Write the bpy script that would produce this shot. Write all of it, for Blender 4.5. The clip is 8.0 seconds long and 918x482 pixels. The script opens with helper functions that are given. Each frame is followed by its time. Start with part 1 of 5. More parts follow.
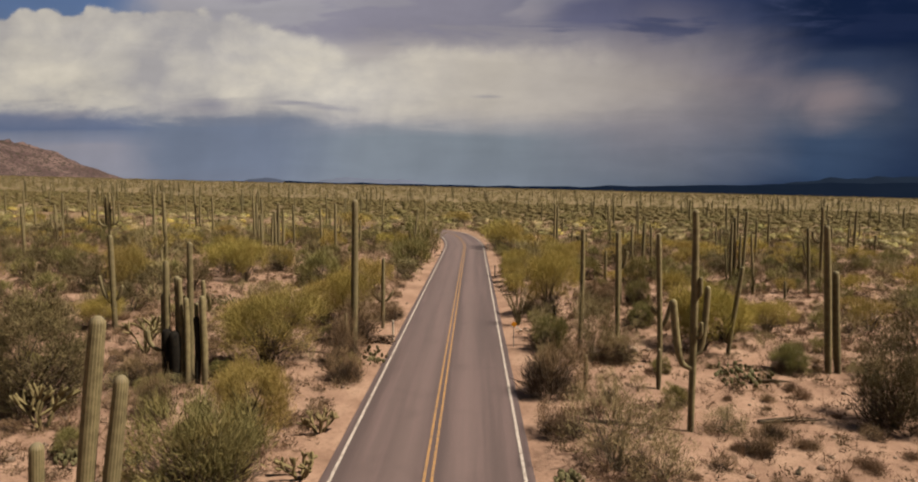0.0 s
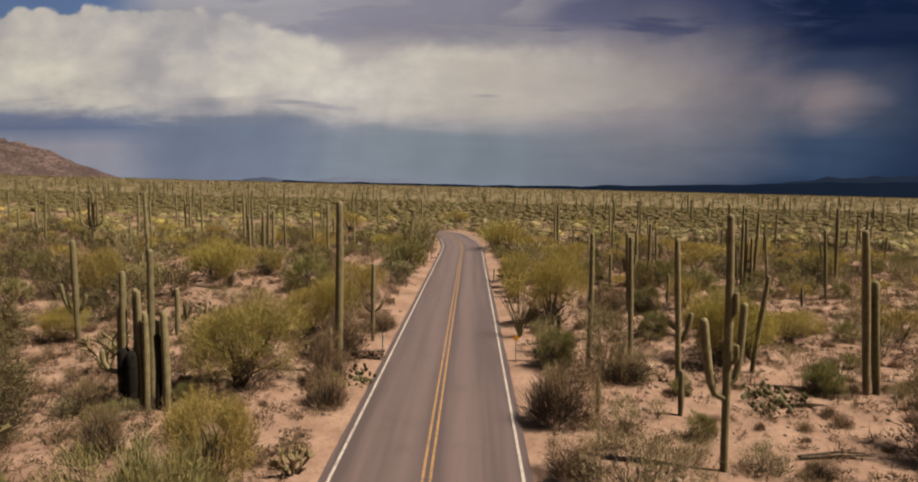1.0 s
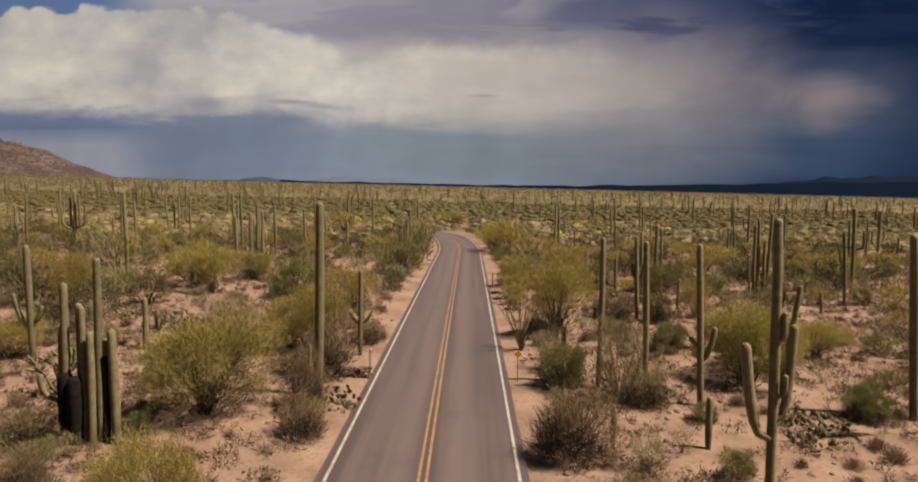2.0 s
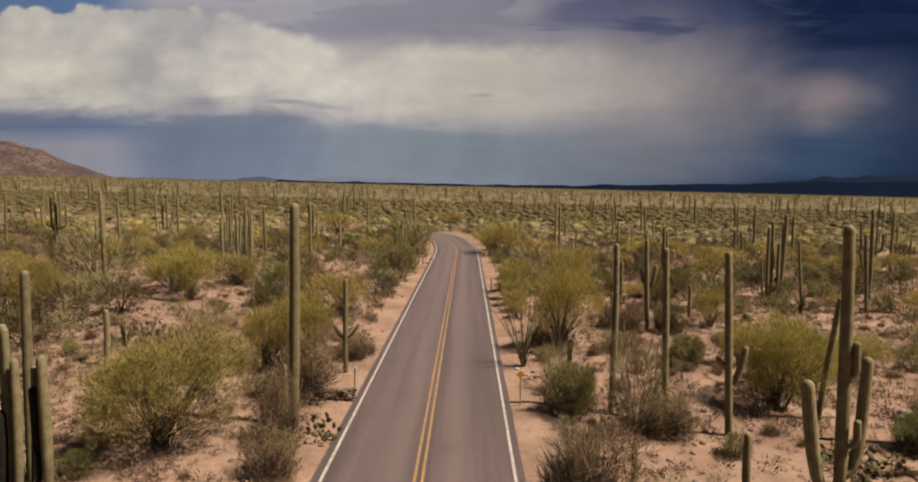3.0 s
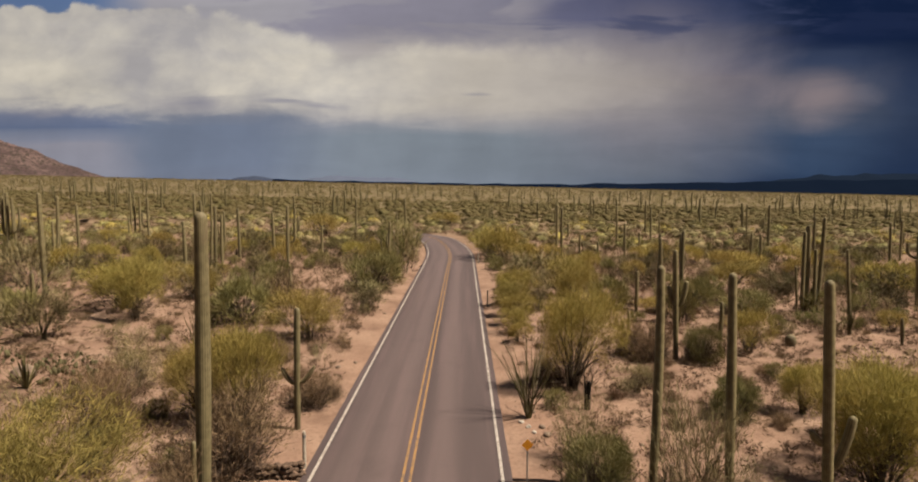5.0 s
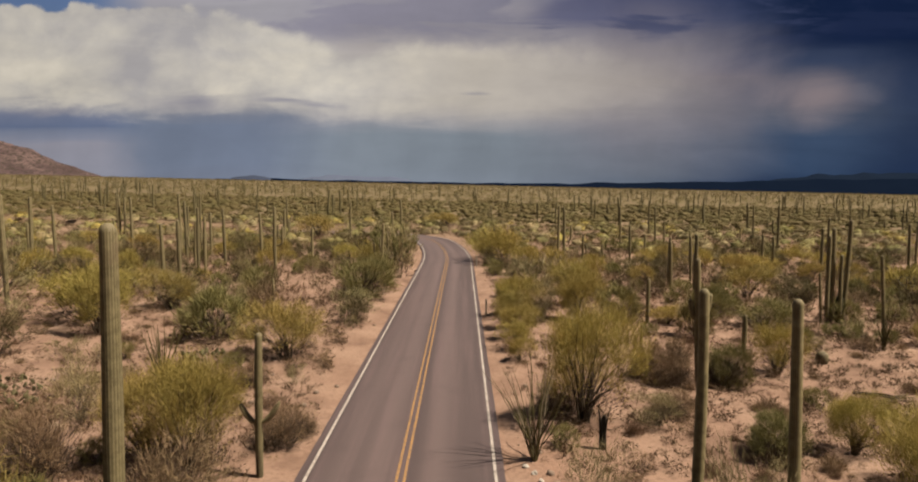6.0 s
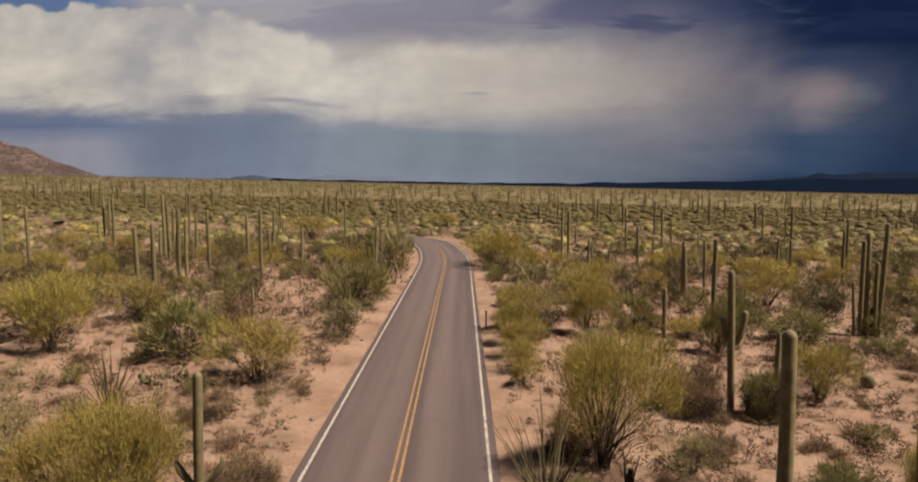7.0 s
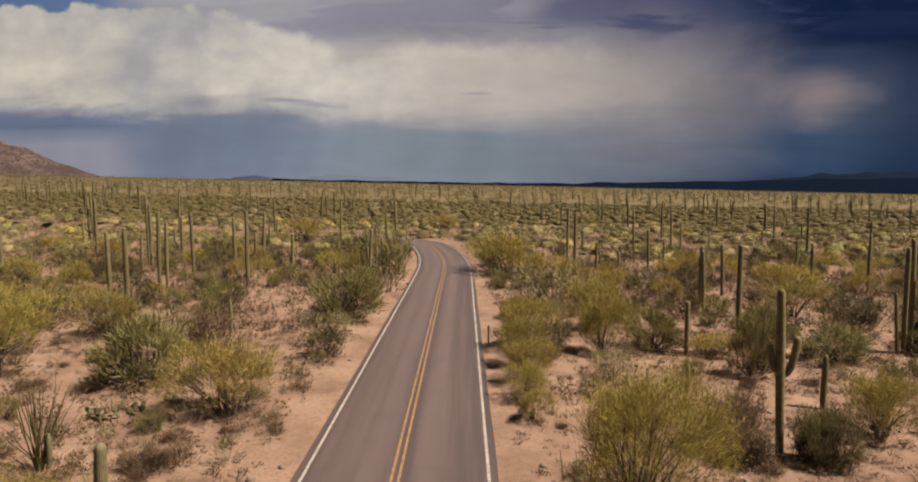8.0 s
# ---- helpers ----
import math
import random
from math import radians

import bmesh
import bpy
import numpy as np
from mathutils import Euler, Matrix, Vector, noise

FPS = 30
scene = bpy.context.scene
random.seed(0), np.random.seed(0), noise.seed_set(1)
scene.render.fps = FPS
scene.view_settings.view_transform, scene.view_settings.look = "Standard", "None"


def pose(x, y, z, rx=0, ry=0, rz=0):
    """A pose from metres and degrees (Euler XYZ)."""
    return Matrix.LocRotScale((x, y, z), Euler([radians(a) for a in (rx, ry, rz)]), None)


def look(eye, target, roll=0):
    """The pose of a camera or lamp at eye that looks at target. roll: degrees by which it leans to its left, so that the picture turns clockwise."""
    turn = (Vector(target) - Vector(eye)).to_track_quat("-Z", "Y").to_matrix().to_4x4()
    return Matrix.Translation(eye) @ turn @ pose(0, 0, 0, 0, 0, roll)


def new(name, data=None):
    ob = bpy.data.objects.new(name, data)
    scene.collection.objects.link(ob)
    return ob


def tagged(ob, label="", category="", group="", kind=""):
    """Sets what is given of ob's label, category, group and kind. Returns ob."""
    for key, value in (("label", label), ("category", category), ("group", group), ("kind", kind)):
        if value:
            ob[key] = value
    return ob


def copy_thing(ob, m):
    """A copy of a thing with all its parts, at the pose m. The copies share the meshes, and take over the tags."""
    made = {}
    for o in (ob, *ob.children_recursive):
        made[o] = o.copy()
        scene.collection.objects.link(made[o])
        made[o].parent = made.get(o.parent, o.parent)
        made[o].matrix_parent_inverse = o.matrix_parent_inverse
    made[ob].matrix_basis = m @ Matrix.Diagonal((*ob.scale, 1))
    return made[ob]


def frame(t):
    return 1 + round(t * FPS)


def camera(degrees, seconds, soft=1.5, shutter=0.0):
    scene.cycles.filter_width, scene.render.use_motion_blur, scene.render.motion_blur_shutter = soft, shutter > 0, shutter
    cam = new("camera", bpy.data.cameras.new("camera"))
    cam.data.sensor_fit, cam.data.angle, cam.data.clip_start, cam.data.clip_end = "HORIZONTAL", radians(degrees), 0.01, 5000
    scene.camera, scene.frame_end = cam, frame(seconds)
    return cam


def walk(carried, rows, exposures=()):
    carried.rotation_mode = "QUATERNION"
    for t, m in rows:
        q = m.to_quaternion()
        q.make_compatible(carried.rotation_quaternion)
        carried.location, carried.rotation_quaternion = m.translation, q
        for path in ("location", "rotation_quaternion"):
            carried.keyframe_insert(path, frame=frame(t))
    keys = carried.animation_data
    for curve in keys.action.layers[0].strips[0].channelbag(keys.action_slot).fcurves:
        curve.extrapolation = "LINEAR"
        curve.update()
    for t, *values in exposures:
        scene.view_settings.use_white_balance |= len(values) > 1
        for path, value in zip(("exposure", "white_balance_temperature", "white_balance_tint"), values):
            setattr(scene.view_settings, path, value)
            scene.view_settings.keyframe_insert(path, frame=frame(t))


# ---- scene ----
# ---- camera ----
cam = camera(71.6, 8.0, soft=2.0)
METRES, EYE, TILT, LEAN, TURN = 29.4, 8.75, 1.7, 1.0, 1.2
ROWS = [
    (0.0, 0.0, 0.0, 0.0, 0.13, -6.05, -1.19),
    (0.5, 0.0005, 0.0568, -0.0006, 0.02, -6.07, -1.22),
    (1.0, 0.0019, 0.1138, -0.0012, -0.07, -6.1, -1.22),
    (1.5, 0.0043, 0.1715, -0.0029, -0.15, -6.11, -1.22),
    (3.0, 0.0111, 0.341, -0.0071, -0.42, -6.14, -1.2),
    (3.5, 0.0147, 0.4003, -0.0082, -0.5, -6.15, -1.18),
    (4.0, 0.0188, 0.4609, -0.0091, -0.57, -6.17, -1.14),
    (4.5, 0.0225, 0.5233, -0.0103, -0.67, -6.19, -1.09),
    (6.0, 0.0345, 0.7172, -0.0114, -0.86, -6.28, -1.07),
    (6.5, 0.0391, 0.786, -0.0128, -0.87, -6.29, -1.06),
    (7.0, 0.0434, 0.8582, -0.014, -0.84, -6.3, -1.05),
    (7.5, 0.0466, 0.9294, -0.0138, -0.79, -6.33, -1.02),
    (8.0, 0.0491, 0.9985, -0.0144, -0.74, -6.3, -1.0),
]
walk(cam, [(t, pose(0, 0, EYE, TILT, LEAN, TURN) @ pose(METRES * x, METRES * y, METRES * z, 90 + pitch, roll, yaw)) for t, x, y, z, yaw, pitch, roll in ROWS])

# ---- light ----
SUN_ELEVATION, SUN_AZIMUTH = 58.0, 103.0      # azimuth clockwise from +y
sun = new("sun", bpy.data.lights.new("sun", "SUN"))
sun.data.energy, sun.data.angle, sun.data.color = 5.0, radians(0.6), (1.0, 0.845, 0.675)
_a, _e = radians(SUN_AZIMUTH), radians(SUN_ELEVATION)
sun.matrix_world = look((300 * math.sin(_a) * math.cos(_e), 300 * math.cos(_a) * math.cos(_e), 300 * math.sin(_e)), (0, 0, 0))
scene.view_settings.exposure = 0.83


class Nodes:
    """Short hand for building a node tree."""

    def __init__(self, tree):
        self.t = tree
        tree.nodes.clear()

    def add(self, kind, ins=None):
        n = self.t.nodes.new(kind)
        for k, v in (ins or {}).items():
            if isinstance(v, bpy.types.NodeSocket):
                self.t.links.new(v, n.inputs[k])
            else:
                n.inputs[k].default_value = v
        return n

    def math(self, op, a, b=0.0, c=0.0):
        n = self.t.nodes.new("ShaderNodeMath")
        n.operation = op
        for i, v in enumerate((a, b, c)):
            if isinstance(v, bpy.types.NodeSocket):
                self.t.links.new(v, n.inputs[i])
            else:
                n.inputs[i].default_value = v
        return n.outputs[0]

    def noise(self, vec, scale, detail=5.0, rough=0.55, dist=0.0):
        return self.add("ShaderNodeTexNoise", {"Vector": vec, "Scale": scale, "Detail": detail, "Roughness": rough, "Distortion": dist}).outputs["Fac"]

    def ramp(self, fac, stops, mode="LINEAR"):
        n = self.add("ShaderNodeValToRGB", {0: fac})
        e = n.color_ramp.elements
        n.color_ramp.interpolation = mode
        while len(e) < len(stops):
            e.new(0.5)
        for el, (p, c) in zip(e, stops):
            el.position = p
            el.color = (*c, 1.0) if isinstance(c, tuple) else (c, c, c, 1.0)
        return n.outputs[0]

    def mix(self, fac, a, b, blend="MIX"):
        n = self.t.nodes.new("ShaderNodeMix")
        n.data_type, n.blend_type = "RGBA", blend
        for i, v in ((0, fac), (6, a), (7, b)):
            if isinstance(v, bpy.types.NodeSocket):
                self.t.links.new(v, n.inputs[i])
            else:
                n.inputs[i].default_value = v
        return n.outputs[2]

    def step(self, v, a, b):
        n = self.add("ShaderNodeMapRange", {0: v, 1: a, 2: b, 3: 0.0, 4: 1.0})
        n.interpolation_type = "SMOOTHSTEP"
        return n.outputs[0]


def rgb(r, g, b):
    """Display colour 0..255 to linear."""
    return tuple(((c / 255 + 0.055) / 1.055) ** 2.4 if c > 10 else c / 3294.6 for c in (r, g, b))


def build_world():
    """A clear sky, over which a storm front stands ahead and broken cloud elsewhere."""
    world = bpy.data.worlds.new("world")
    scene.world = world
    world.use_nodes = True
    n = Nodes(world.node_tree)
    sky = n.add("ShaderNodeTexSky")
    sky.sky_type, sky.sun_disc = "NISHITA", False
    sky.sun_elevation, sky.sun_rotation = radians(SUN_ELEVATION), radians(SUN_AZIMUTH)
    clear = n.mix(1.0, sky.outputs[0], (0.026, 0.026, 0.026, 1), "MULTIPLY")
    vec = n.add("ShaderNodeTexCoord").outputs["Generated"]
    xyz = n.add("ShaderNodeSeparateXYZ", {0: vec})
    el = n.math("ARCSINE", xyz.outputs[2])
    # the storm front as it stands over the plain ahead: s runs along it from 0 to 1, p up from the horizon
    ahead_y = n.math("MAXIMUM", xyz.outputs[1], 0.05)
    s = n.math("MULTIPLY_ADD", n.math("DIVIDE", xyz.outputs[0], ahead_y), 0.712, 0.514)
    p = n.math("MULTIPLY", n.math("DIVIDE", xyz.outputs[2], ahead_y), 3.41)
    flat = n.add("ShaderNodeCombineXYZ", {0: s, 1: n.math("MULTIPLY", p, 0.42), 2: 0.0}).outputs[0]
    wide_flat = n.add("ShaderNodeCombineXYZ", {0: s, 1: n.math("MULTIPLY", p, 1.1), 2: 4.0}).outputs[0]
    puff = n.add("ShaderNodeCombineXYZ", {0: s, 1: n.math("MULTIPLY", p, 0.27), 2: 7.0}).outputs[0]
    c0 = n.math("MULTIPLY_ADD", n.noise(flat, 4.5, 6, 0.55, 0.4), 1.6, -0.8)
    c1 = n.math("MULTIPLY_ADD", n.noise(puff, 11.0, 6, 0.52, 0.5), 1.3, -0.65)
    c2 = n.math("SUBTRACT", n.noise(puff, 38.0, 5, 0.6, 0.2), 0.5)
    streak = n.math("MULTIPLY_ADD", n.noise(wide_flat, 6.0, 5, 0.52, 0.5), 2.0, -1.0)
    rain = n.math("SUBTRACT", n.noise(n.add("ShaderNodeCombineXYZ", {0: n.math("MULTIPLY_ADD", p, -0.035, s), 1: n.math("MULTIPLY", p, 0.05), 2: 3.0}).outputs[0], 30.0, 3, 0.5), 0.5)
    billow = n.math("SUBTRACT", 0.45, n.add("ShaderNodeTexVoronoi", {"Vector": n.add("ShaderNodeVectorMath", {0: puff, 1: n.add("ShaderNodeCombineXYZ", {0: n.math("MULTIPLY", c1, 0.05), 1: n.math("MULTIPLY", c0, 0.05), 2: 0.0}).outputs[0]}).outputs[0], "Scale": 14.0, "Detail": 2.0, "Roughness": 0.55}).outputs["Distance"])

    def blob(cs, cp, rs, rp, soft=0.0):
        """A soft oval of cloud about (cs, cp), its edge torn by the noise."""
        a = n.math("DIVIDE", n.math("SUBTRACT", n.math("MULTIPLY_ADD", c1, 0.06, s), cs), rs)
        b = n.math("DIVIDE", n.math("SUBTRACT", n.math("MULTIPLY_ADD", streak, 0.10, p), cp), rp)
        return n.math("SUBTRACT", 1.0, n.step(n.math("SQRT", n.math("MULTIPLY_ADD", a, a, n.math("MULTIPLY", b, b))), soft, 1.0))

    # haze and rain under the cloud base, and the high layers above it, column by column
    q = n.math("MULTIPLY_ADD", streak, 0.06, n.math("MULTIPLY_ADD", c0, 0.05, p))
    left = n.ramp(q, [(0.0, rgb(136, 137, 149)), (0.24, rgb(140, 139, 150)), (0.30, rgb(118, 124, 142)), (0.34, rgb(96, 107, 132)), (0.42, rgb(112, 118, 138)), (0.6, rgb(150, 147, 151)), (0.9, rgb(94, 114, 147)), (1.0, rgb(88, 109, 145))])
    shaft = n.ramp(q, [(0.0, rgb(115, 122, 139)), (0.14, rgb(109, 118, 136)), (0.36, rgb(105, 114, 132)), (0.45, rgb(136, 135, 142)), (0.7, rgb(165, 160, 158)), (0.84, rgb(148, 145, 151)), (1.0, rgb(155, 152, 157))])
    middle = n.ramp(q, [(0.0, rgb(126, 134, 146)), (0.10, rgb(122, 130, 140)), (0.28, rgb(122, 130, 139)), (0.36, rgb(142, 142, 148)), (0.44, rgb(170, 163, 158)), (0.72, rgb(168, 161, 158)), (0.84, rgb(136, 132, 141)), (1.0, rgb(140, 137, 146))])
    shower = n.ramp(q, [(0.0, rgb(98, 108, 124)), (0.08, rgb(108, 114, 126)), (0.24, rgb(120, 121, 131)), (0.36, rgb(136, 132, 138)), (0.55, rgb(160, 151, 148)), (0.72, rgb(142, 135, 139)), (0.84, rgb(112, 109, 124)), (1.0, rgb(78, 82, 110))])
    veil = n.ramp(q, [(0.0, rgb(48, 64, 92)), (0.08, rgb(74, 84, 104)), (0.24, rgb(92, 98, 114)), (0.40, rgb(110, 108, 118)), (0.60, rgb(118, 111, 119)), (0.74, rgb(98, 97, 112)), (0.88, rgb(62, 70, 98)), (1.0, rgb(46, 57, 88))])
    storm = n.ramp(q, [(0.0, rgb(30, 45, 74)), (0.10, rgb(52, 69, 95)), (0.28, rgb(60, 76, 101)), (0.40, rgb(84, 92, 108)), (0.56, rgb(84, 88, 103)), (0.70, rgb(54, 64, 88)), (0.82, rgb(26, 39, 66)), (1.0, rgb(22, 36, 64))])
    edge = n.ramp(q, [(0.0, rgb(22, 35, 62)), (0.12, rgb(36, 50, 77)), (0.40, rgb(50, 62, 86)), (0.60, rgb(42, 54, 80)), (0.78, rgb(22, 34, 60)), (1.0, rgb(17, 29, 54))])
    along = n.math("MULTIPLY_ADD", c0, 0.07, n.math("MULTIPLY_ADD", rain, 0.03, s))
    front = n.mix(n.step(along, 0.10, 0.17), left, shaft)
    front = n.mix(n.step(along, 0.27, 0.42), front, middle)
    front = n.mix(n.step(along, 0.55, 0.70), front, shower)
    front = n.mix(n.step(along, 0.70, 0.84), front, veil)
    front = n.mix(n.step(along, 0.80, 0.89), front, storm)
    front = n.mix(n.step(along, 0.90, 1.02), front, edge)
    # darker tatters in the high layer
    tatter = n.math("MULTIPLY", n.step(n.math("ADD", streak, c0), -0.12, 0.14), n.math("MULTIPLY", n.step(p, 0.74, 0.86), n.step(s, 0.22, 0.30)))
    front = n.mix(n.math("MULTIPLY", tatter, 0.75), front, n.mix(n.step(s, 0.5, 0.68), (*rgb(126, 123, 137), 1), (*rgb(60, 68, 98), 1)))
    front = n.mix(n.math("MULTIPLY", blob(0.64, 0.93, 0.075, 0.10, 0.2), 0.75), front, (*rgb(84, 87, 116), 1))
    front = n.mix(n.math("MULTIPLY", blob(0.585, 0.94, 0.05, 0.07), 0.45), front, (*rgb(150, 144, 150), 1))
    front = n.mix(n.math("MULTIPLY", n.math("MULTIPLY", n.step(s, 0.84, 0.94), n.step(n.math("MULTIPLY_ADD", streak, 0.12, p), 0.74, 0.80)), 0.85), front, (*rgb(20, 33, 62), 1))
    # the bright cumulus bank: heaped above, flat and streaky below, thinning into the shower
    top = n.ramp(s, [(0.0, 1.0), (0.075, 0.985), (0.10, 1.0), (0.19, 1.0), (0.25, 0.95), (0.31, 0.87), (0.37, 0.80), (0.50, 0.82), (0.62, 0.80), (0.80, 0.76)])
    foot = n.ramp(s, [(0.0, 0.435), (0.10, 0.41), (0.16, 0.41), (0.30, 0.40), (0.37, 0.35), (0.45, 0.335), (0.58, 0.315), (0.70, 0.35)])
    heap = n.math("MULTIPLY_ADD", billow, 0.08, n.math("MULTIPLY_ADD", c1, 0.15, n.math("MULTIPLY_ADD", c2, 0.05, n.math("SUBTRACT", n.math("ADD", top, 0.02), p))))
    upper = n.step(heap, 0.0, n.math("MULTIPLY_ADD", n.step(s, 0.16, 0.45), 0.09, 0.03))
    base = n.math("MULTIPLY_ADD", streak, 0.10, n.math("MULTIPLY_ADD", c2, 0.04, n.math("SUBTRACT", p, foot)))
    lower = n.step(base, -0.03, n.math("MULTIPLY_ADD", n.step(s, 0.3, 0.6), 0.14, 0.05))
    cloud = n.math("MULTIPLY", n.math("MULTIPLY", upper, lower), n.math("SUBTRACT", 1.0, n.step(along, 0.50, 0.80)))
    form = n.math("MULTIPLY_ADD", c2, 0.16, n.math("MULTIPLY_ADD", c0, 0.75, n.math("MULTIPLY_ADD", c1, 0.42, n.math("MULTIPLY_ADD", billow, 0.22, 0.52))))
    form = n.math("MULTIPLY_ADD", blob(0.29, 0.60, 0.17, 0.24), 0.26, form)
    form = n.math("MULTIPLY_ADD", blob(0.07, 0.60, 0.05, 0.16), 0.16, form)
    form = n.math("MULTIPLY_ADD", blob(0.155, 0.58, 0.05, 0.26), -0.22, form)
    lit = n.ramp(form, [(0.18, rgb(160, 156, 156)), (0.42, rgb(182, 176, 168)), (0.62, rgb(200, 192, 178)), (0.85, rgb(214, 205, 189))])
    lit = n.mix(n.math("MULTIPLY", n.step(s, 0.34, 0.56), 0.8), lit, (*rgb(184, 175, 164), 1))
    front = n.mix(cloud, front, lit)
    # grey shelves that hang across its foot
    for cs, cp, rs, rp, k in ((0.215, 0.45, 0.065, 0.085, 0.95), (0.31, 0.475, 0.06, 0.035, 0.8), (0.355, 0.445, 0.05, 0.04, 0.7), (0.06, 0.42, 0.07, 0.04, 0.6), (0.53, 0.515, 0.03, 0.03, 0.5), (0.42, 0.755, 0.025, 0.03, 0.45)):
        front = n.mix(n.math("MULTIPLY", blob(cs, cp, rs, rp), k), front, (*rgb(136, 134, 143), 1))
    # a rain-veiled glow in the storm
    front = n.mix(n.math("MULTIPLY", blob(0.898, 0.50, 0.080, 0.22), 0.80), front, (*rgb(142, 128, 130), 1))
    front = n.mix(n.math("MULTIPLY", blob(0.955, 0.52, 0.035, 0.10), 0.40), front, (*rgb(104, 104, 116), 1))
    # shading of the billows, and rain shafts
    shade = n.math("MULTIPLY_ADD", c1, 0.08, n.math("MULTIPLY_ADD", c2, 0.05, n.math("MULTIPLY_ADD", streak, 0.08, n.ramp(s, [(0.0, 0.53), (0.15, 0.565), (0.36, 0.62), (0.52, 0.54), (0.70, 0.51), (1.0, 0.52)]))))
    shade = n.math("MULTIPLY_ADD", n.math("MULTIPLY", rain, n.math("SUBTRACT", 1.0, n.step(p, 0.30, 0.62))), 0.11, shade)
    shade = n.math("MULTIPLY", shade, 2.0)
    front = n.mix(1.0, front, n.add("ShaderNodeCombineXYZ", {0: shade, 1: shade, 2: shade}).outputs[0], "MULTIPLY")
    # broken cloud over the rest of the sky
    dome = n.noise(vec, 2.2, 8, 0.58, 0.5)
    broken = n.mix(n.step(dome, 0.46, 0.66), clear, (0.060, 0.059, 0.062, 1))
    ahead = n.math("MULTIPLY", n.step(xyz.outputs[1], 0.0, 0.45), n.math("SUBTRACT", 1.0, n.step(el, 0.36, 0.75)))
    sky_all = n.mix(ahead, broken, front)
    low = n.step(el, -0.06, 0.0)
    sky_all = n.mix(low, (*rgb(120, 112, 100), 1), sky_all)
    bg = n.add("ShaderNodeBackground", {0: sky_all, 1: 0.525})
    out = n.add("ShaderNodeOutputWorld")
    world.node_tree.links.new(bg.outputs[0], out.inputs[0])


build_world()


# ---- materials ----
def material(name, build):
    m = bpy.data.materials.new(name)
    m.use_nodes = True
    n = Nodes(m.node_tree)
    shader = build(n)
    out = n.add("ShaderNodeOutputMaterial")
    m.node_tree.links.new(shader, out.inputs[0])
    return m


def principled(n, colour, rough=0.8, bump=None, strength=0.3, distance=0.02, spec=0.3, **more):
    ins = {"Base Color": colour, "Roughness": rough, "Specular IOR Level": spec}
    if bump is not None:
        ins["Normal"] = n.add("ShaderNodeBump", {"Height": bump, "Strength": strength, "Distance": distance}).outputs[0]
    ins.update(more)
    return n.add("ShaderNodeBsdfPrincipled", ins).outputs[0]


def world_pos(n):
    return n.add("ShaderNodeNewGeometry").outputs["Position"]


def object_pos(n):
    return n.add("ShaderNodeTexCoord").outputs["Object"]


def random_tone(n, colour, low=0.75, high=1.25):
    """Varies a colour from object to object."""
    r = n.add("ShaderNodeObjectInfo").outputs["Random"]
    k = n.math("MULTIPLY_ADD", r, high - low, low)
    return n.mix(1.0, colour, n.add("ShaderNodeCombineXYZ", {0: k, 1: k, 2: k}).outputs[0], "MULTIPLY")


def sand(n):
    p = world_pos(n)
    wide, patch, grain, speck = n.noise(p, 0.035, 4), n.noise(p, 0.35, 6, 0.6), n.noise(p, 6.0, 6, 0.65), n.noise(p, 38.0, 3, 0.7)
    c = n.ramp(patch, [(0.30, (0.138, 0.088, 0.063)), (0.48, (0.228, 0.149, 0.109)), (0.70, (0.300, 0.210, 0.155))])
    c = n.mix(n.step(wide, 0.5, 0.68), c, (0.244, 0.156, 0.112, 1))
    c = n.mix(n.math("MULTIPLY", n.step(grain, 0.48, 0.64), 0.62), c, (0.150, 0.096, 0.070, 1))
    c = n.mix(n.math("MULTIPLY", n.step(speck, 0.60, 0.72), 0.55), c, (0.325, 0.268, 0.214, 1))
    # far off, litter and grass cover the open sand
    far = n.step(n.add("ShaderNodeSeparateXYZ", {0: p}).outputs[1], 75.0, 250.0)
    cover = n.mix(n.step(n.noise(p, 0.09, 5), 0.38, 0.6), (0.108, 0.092, 0.046, 1), (0.142, 0.117, 0.066, 1))
    c = n.mix(n.math("MULTIPLY", far, 0.85), c, cover)
    h = n.math("MULTIPLY_ADD", grain, 0.6, n.math("MULTIPLY_ADD", speck, 0.25, patch))
    return principled(n, c, 0.95, h, 0.6, 0.12, 0.1)


